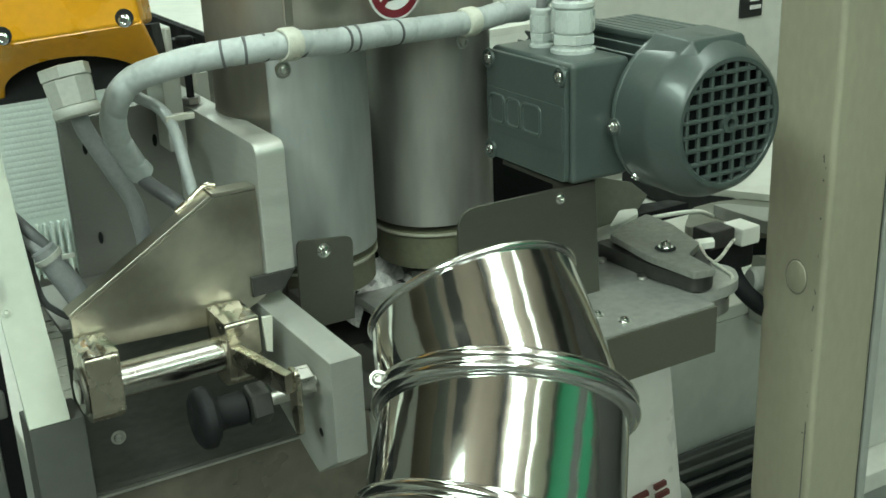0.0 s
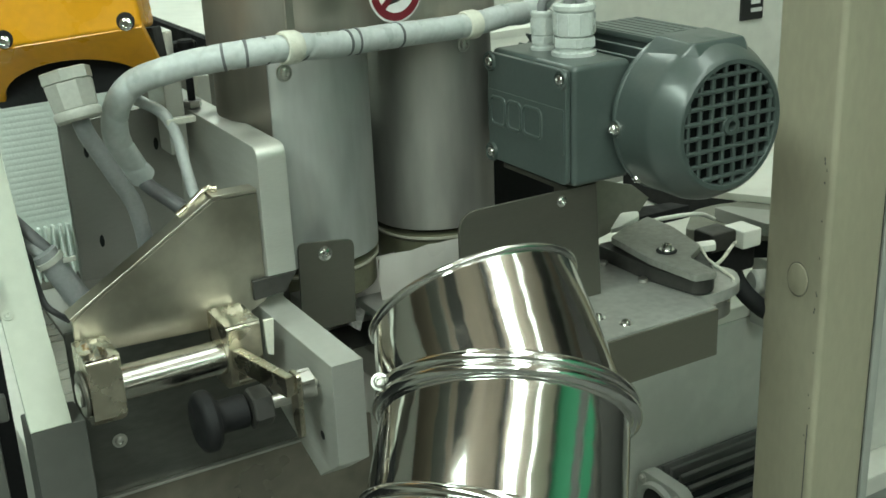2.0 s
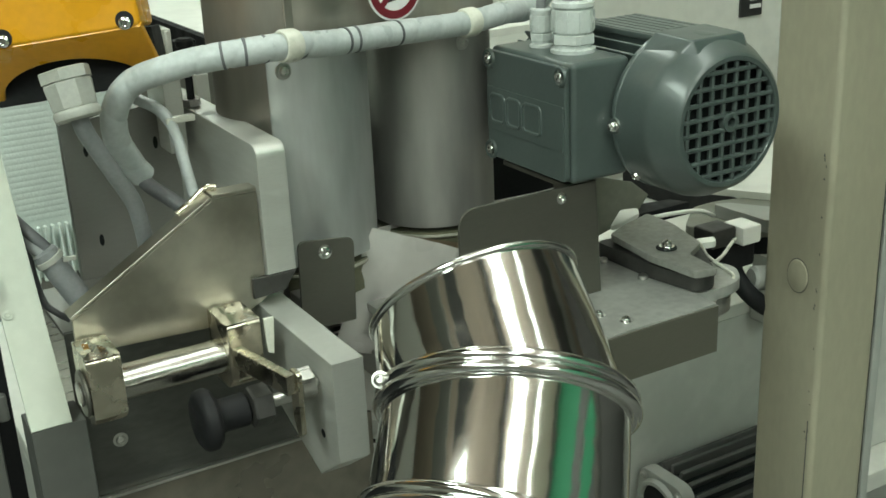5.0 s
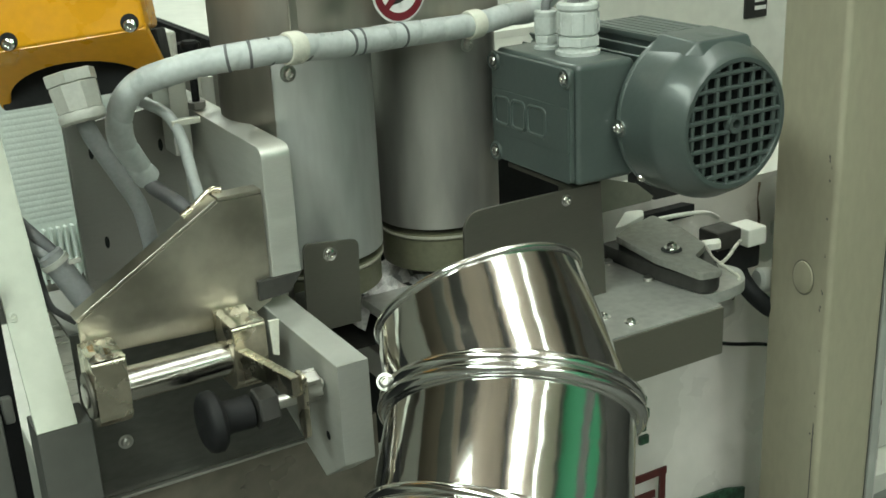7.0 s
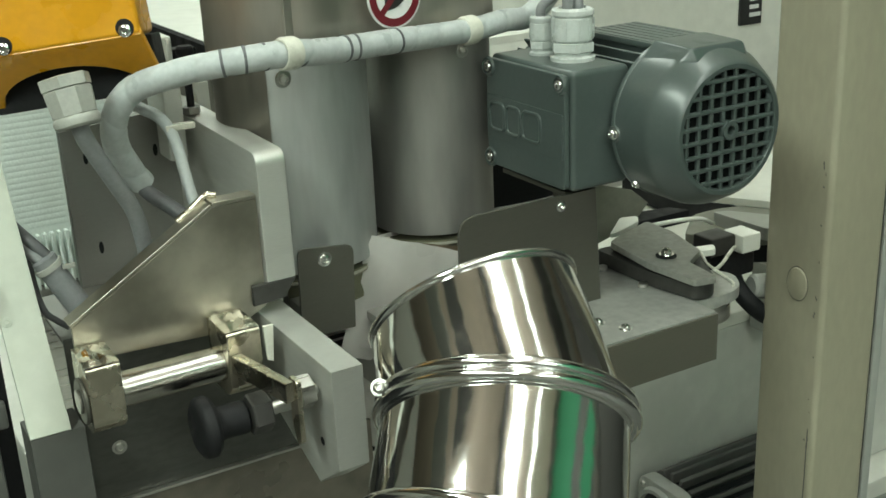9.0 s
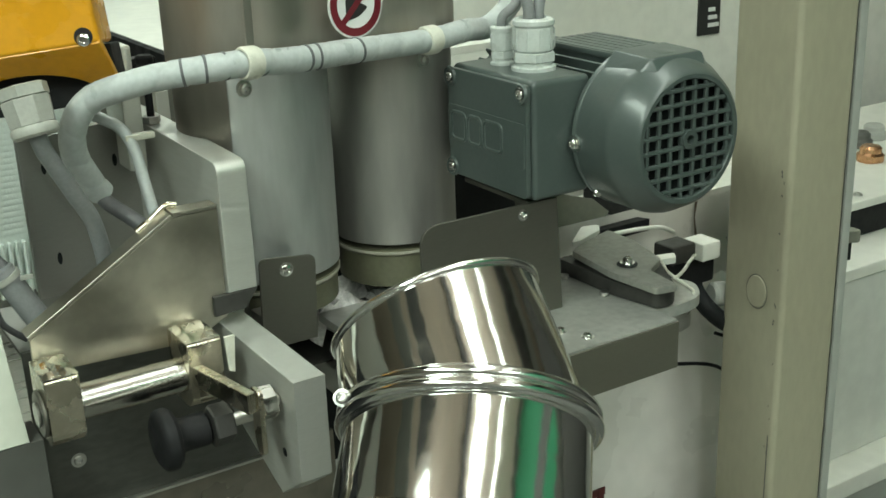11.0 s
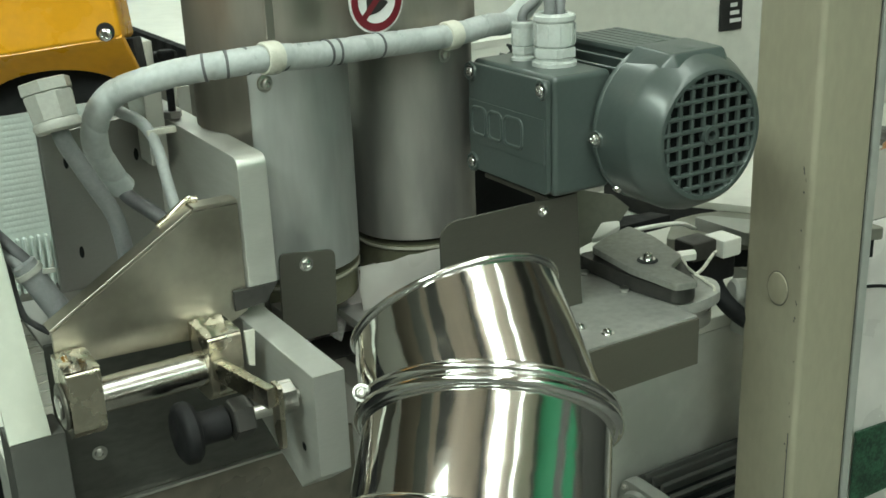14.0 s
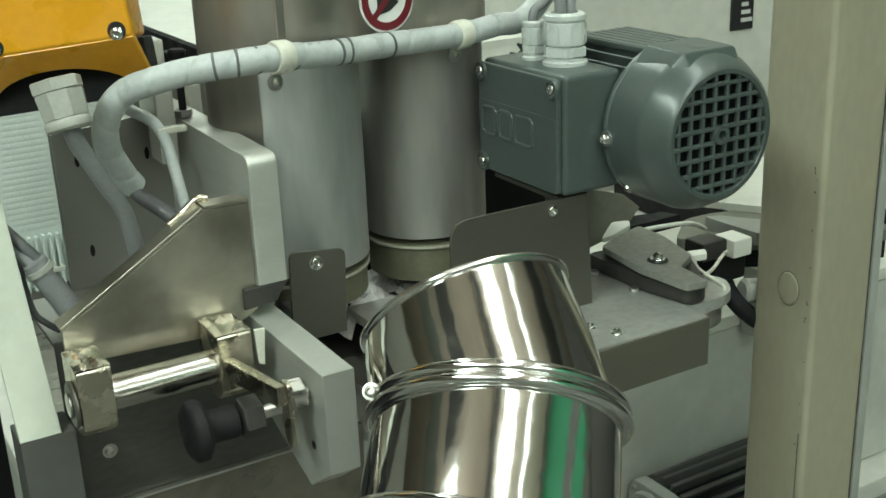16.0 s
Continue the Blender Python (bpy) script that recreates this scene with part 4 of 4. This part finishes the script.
part("stem", box(1.070, 1.098, 1.0, 1.044, 0.80, 0.8995, 0.002), GREYPANEL, t)
part("black_joint", box(0.800, 0.845, 0.820, 0.850, 1.000, 1.030, 0.004), BLACK, t)
part("white_tab", slab(rounded([(0.742, 0.800), (0.752, 0.812), (0.772, 0.806), (0.764, 0.794)], 0.004), "z", 1.045, 1.052, 0.001), WHITEPANEL, t)
part("dark_block", box(0.770, 0.803, 0.806, 0.835, 1.036, 1.056, 0.003), BLACKSTEEL, t)
part("white_cap", box(0.806, 0.832, 0.800, 0.83, 1.034, 1.054, 0.003), WHITEPANEL, t)
part("bent_rod", sweep([(0.90, 0.93, 0.99), (0.86, 0.885, 1.002), (0.834, 0.845, 1.000), (0.822, 0.822, 0.990), (0.826, 0.806, 0.975), (0.85, 0.800, 0.955), (0.89, 0.81, 0.945)], 0.0095, 16), MOTORDARK, t)
part("cylinder_end", rod((0.832, 0.812, 0.990), (0.88, 0.80, 0.985), 0.013, 20, 0.003), GREYPANEL, t)
part("pale_link", slab(rounded([(0.664, 0.836), (0.704, 0.870), (0.722, 0.864), (0.712, 0.850), (0.676, 0.836)], 0.005), "z", 1.072, 1.077, 0.001), WHITEPANEL, t)
part("pale_rail", sweep([(0.724, 0.865, 1.060), (0.755, 0.868, 1.060), (0.80, 0.862, 1.058), (0.86, 0.90, 1.03)], 0.0024, 10), WHITEPANEL, t)
part("dark_wedge", slab([(0.735, 0.885), (0.755, 0.915), (0.80, 0.905), (0.81, 0.885)], "z", 1.046, 1.060, 0.001), BLACK, t)

t = thing("film_web", "pale translucent film web over the gripper", "film")
part("sheet", slab([(0.695, 1.040), (0.716, 1.045), (0.752, 1.058), (0.766, 1.073), (0.744, 1.091), (0.700, 1.105), (0.66, 1.115), (0.66, 1.04)], "y", 0.900, 0.9015, 0), OLIVEPAINT, t)

# --- finned motor low behind the chute ---
t = thing("finned_motor", "dark finned motor with a pale flange", "motor")
fm = frame_to((0.888, 0.990, 0.601), (1, 0.0, 0))
part("core", lathe([(0, 0), (0.040, 0), (0.040, 0.26), (0, 0.26)], fm, 32), MOTORDARK, t)
for i in range(18):
    part("cooling_fin", box(0.036, 0.054, -0.0030, 0.0030, 0.006, 0.25, 0.0010, 1, m=fm @ pose(0, 0, 0, 0, 0, i * 20 + 6)), DARKGREY, t)
sq = rounded([(-0.045, -0.045), (0.045, -0.045), (0.045, 0.045), (-0.045, 0.045)], 0.022)
part("flange", slab(sq, "z", -0.016, 0.004, 0.002, m=fm), GREYPANEL, t, "pale square flange")
# flange opening is a black disc, its shade in the colour
part("flange_recess", lathe([(0, -0.0165), (0.032, -0.0165), (0.034, -0.0155)], fm, 32), MOTORDARK, t)
part("flange_collar", lathe([(0.032, -0.0165), (0.033, -0.024), (0.038, -0.024), (0.040, -0.0165)], fm, 32), GREYPANEL, t)
for k in range(4):
    screw((fm @ Vector((0.047 * math.cos(0.8 + k * 1.57), 0.047 * math.sin(0.8 + k * 1.57), -0.0165)))[:], (-1, 0, 0), 0.0045, 0.004, STEEL, "flange screw", t)
part("foot", box(0.88, 1.08, 0.98, 1.03, 0.4995, 0.57, 0.004), GREYPANEL, t)

# --- far table seen past the post ---
t = thing("side_table", "white machine table with a black slot", "table")
part("top", box(1.25, 2.2, 1.12, 1.55, 0.880, 0.895, 0.004), WHITEPANEL, t)
part("slot_band", box(1.25, 2.2, 1.135, 1.54, 0.828, 0.879, 0.002), BLACK, t)
screw((1.49, 1.145, 0.895), (0, 0, 1), 0.006, 0.004, STEEL, "steel socket screw", t)
for i, (x, y) in enumerate(((1.668, 1.263), (1.80, 1.36), (1.735, 1.34))):
    part("fitting", lathe([(0, 0), (0.022, 0), (0.024, 0.003), (0.024, 0.012), (0.019, 0.016), (0.019, 0.024), (0.015, 0.028), (0, 0.028)], pose(x, y, 0.8955), 24), (COPPER, GREYPANEL, GREYMID)[i], t)

# --- pouches that pass behind the table ---
W, H = 0.45, 0.46


def pillow(w, h, thick, z_top):
    k = bmesh.new()
    nx, nz = 36, 30
    sides = []
    for sgn in (-1, 1):
        rows_ = []
        for i in range(nx + 1):
            col = []
            for j in range(nz + 1):
                u, v = i / nx, j / nz
                b = (math.sin(math.pi * u) ** 0.5) * (math.sin(math.pi * min(1, v * 0.85 + 0.02)) ** 0.6 if v > 0.02 else 0.0)
                x, z = u * w, z_top - v * h
                wr = 0.010 * noise.noise(Vector((x * 9, z * 7, sgn * 3.1))) + 0.0035 * noise.noise(Vector((x * 22 + z * 15, z * 12, sgn)))
                edge = min(1, 6 * u * (1 - u)) * min(1, 8 * v)
                col.append(k.verts.new((x, sgn * (thick * b + 0.0006) + wr * edge * 1.2, z)))
            rows_.append(col)
        for i in range(nx):
            for j in range(nz):
                k.faces.new((rows_[i][j], rows_[i + 1][j], rows_[i + 1][j + 1], rows_[i][j + 1]))
        sides.append(rows_)
    bmesh.ops.remove_doubles(k, verts=k.verts, dist=0.0003)
    return k


def film_sheet(x0, x1, z0, z1, seed, depth=0.004):
    k = bmesh.new()
    nx, nz = 14, 5
    g = [[k.verts.new((x0 + (x1 - x0) * i / nx, depth * noise.noise(Vector((i * 0.5, j * 0.6, seed))), z0 + (z1 - z0) * j / nz)) for j in range(nz + 1)] for i in range(nx + 1)]
    for i in range(nx):
        for j in range(nz):
            k.faces.new((g[i][j], g[i + 1][j], g[i + 1][j + 1], g[i][j + 1]))
    geo = bmesh.ops.solidify(k, geom=k.faces[:], thickness=0.0012)
    return k


INNER, FRONT = (0.212, 0.004, -0.006), (0.209, -0.004, 0.0)


def pouch():
    t = thing("pouch", "white film pouch with red and green print, black cord", "pouch", "pouches on the line")
    part("body", pillow(W, H, 0.022, -0.085), FILM, t)
    part("back_panel", film_sheet(0.0, W, -0.09, 0.0, 4.0), FILM, t).location = (0, 0.012, 0)
    part("inner_panel", film_sheet(0.0, 0.14, -0.10, 0.0, 7.0, 0.007), FILMIN, t, "brown inside of the open mouth").location = INNER
    part("front_panel", film_sheet(0.0, 0.138, -0.11, 0.0, 1.0, 0.009), FILM, t, "white front panel of the mouth").location = FRONT
    y = -0.030
    for k, (z, w) in enumerate(((-0.300, 0.05), (-0.325, 0.034), (-0.350, 0.05), (-0.378, 0.05))):
        part("red_print", box(0.010, 0.010 + w, y, y + 0.002, z - 0.006, z + 0.003, 0), REDPRINT, t)
    part("red_print", box(0.050, 0.058, y - 0.0005, y + 0.002, -0.39, -0.297, 0), REDPRINT, t)
    part("green_print", slab([(0.085, -0.46), (0.180, -0.46), (0.180, -0.366), (0.15, -0.358), (0.085, -0.355)], "y", y - 0.001, y + 0.002, 0), GREENPRINT, t)
    for k in range(4):
        part("green_print", box(0.022 + 0.004 * (k % 2), 0.034 + 0.004 * (k % 2), y + 0.005, y + 0.009, -0.215 - k * 0.016, -0.205 - k * 0.016, 0), GREENPRINT, t)
    for x, z, w in ((0.336, -0.318, 0.018), (0.338, -0.331, 0.014), (0.336, -0.344, 0.018), (0.362, -0.316, 0.020), (0.364, -0.329, 0.016), (0.363, -0.342, 0.020), (0.392, -0.315, 0.016), (0.393, -0.328, 0.018)):
        part("red_print", box(x, x + w, -0.0300, -0.0255, z, z + 0.006, 0), REDPRINT, t)
    part("cord", sweep([(0.06, -0.028, -0.150), (0.105, -0.031, -0.158), (0.15, -0.033, -0.172), (0.192, -0.034, -0.183), (0.217, -0.035, -0.193), (0.233, -0.035, -0.205), (0.241, -0.036, -0.215), (0.267, -0.036, -0.220), (0.282, -0.035, -0.218), (0.296, -0.035, -0.211), (0.301, -0.034, -0.202), (0.285, -0.033, -0.190), (0.262, -0.032, -0.177), (0.244, -0.031, -0.167), (0.22, -0.028, -0.155)], 0.0021), BLACK, t, "black cord handle")
    return t


POUCHES = [pouch()]
for k in range(4):
    POUCHES.append(copy_thing(POUCHES[0], Matrix.Identity(4)))

# seconds before or after the pouch's front edge clears the post, and the place of that edge
WAY = [(-0.9, 2.3, 1.07, 0), (-0.55, 1.55, 1.07, 0), (-0.35, 1.14, 1.07, 0), (-0.2, 0.92, 1.07, 0), (-0.1, 0.80, 1.07, 0), (0.0, 0.735, 1.07, 0), (0.2, 0.68, 1.07, 0), (0.4, 0.63, 1.07, 0), (0.7, 0.553, 1.068, -1), (0.9, 0.48, 1.035, -4), (1.0, 0.437, 1.01, -7), (1.2, 0.355, 1.0, -8), (1.4, 0.255, 1.0, -7), (1.6, 0.20, 1.0, -4), (1.90, 0.20, 1.005, 0), (2.02, 0.20, 1.106, 0), (3.1, 0.20, 1.106, 0), (3.2, 0.21, 1.11, 0), (3.36, 0.19, 0.98, 0), (3.7, 0.0, 0.80, 0), (4.6, -0.9, 0.75, 0)]
OPEN = [(1.8, 0.0, 0.0), (1.95, 16.0, 0.0), (2.02, 18.0, 0.8), (2.12, 21.0, 1.0), (2.25, 26.0, 1.0), (2.45, 32.0, 1.0), (2.58, 48.0, 1.0), (2.8, 62.0, 1.0), (3.02, 70.0, 1.0), (3.14, 20.0, 1.0), (3.22, 0.0, 1.0), (3.36, 0.0, 0.3), (3.6, 0.0, 0.0)]
STARTS = [-1.27, 2.8, 6.88, 10.75, 14.28]


def keyed(table, s, seat):
    """Rows of walk() for a table of (seconds, values...) that starts at s, cut to the clip's length."""
    def at(a):
        if a <= table[0][0]:
            return table[0][1:]
        for p, q in zip(table, table[1:]):
            if a <= q[0]:
                k = (a - p[0]) / (q[0] - p[0])
                return [u + (v - u) * k for u, v in zip(p[1:], q[1:])]
        return table[-1][1:]
    inside = [(s + w[0], seat(*w[1:])) for w in table if 0 < s + w[0] < 16]
    return [(0.0, seat(*at(-s)))] + inside + [(16.0, seat(*at(16 - s)))]


def motions():
    for p, s in zip(POUCHES, STARTS):
        walk(p, keyed(WAY, s, lambda x, z, r: pose(x, 0.885, z, 0, r, 0)))
        for c in p.children:
            if c.name.startswith("front_panel"):
                walk(c, keyed(OPEN, s, lambda f, o: pose(FRONT[0], FRONT[1] - 0.044 * o, FRONT[2] + 0.024 * o, 0, f, 0)))
            elif c.name.startswith("inner_panel"):
                walk(c, keyed(OPEN, s, lambda f, o: pose(INNER[0], INNER[1] - 0.043 * o, INNER[2] + 0.024 * o, 0, f * 0.80, 0)))


motions()
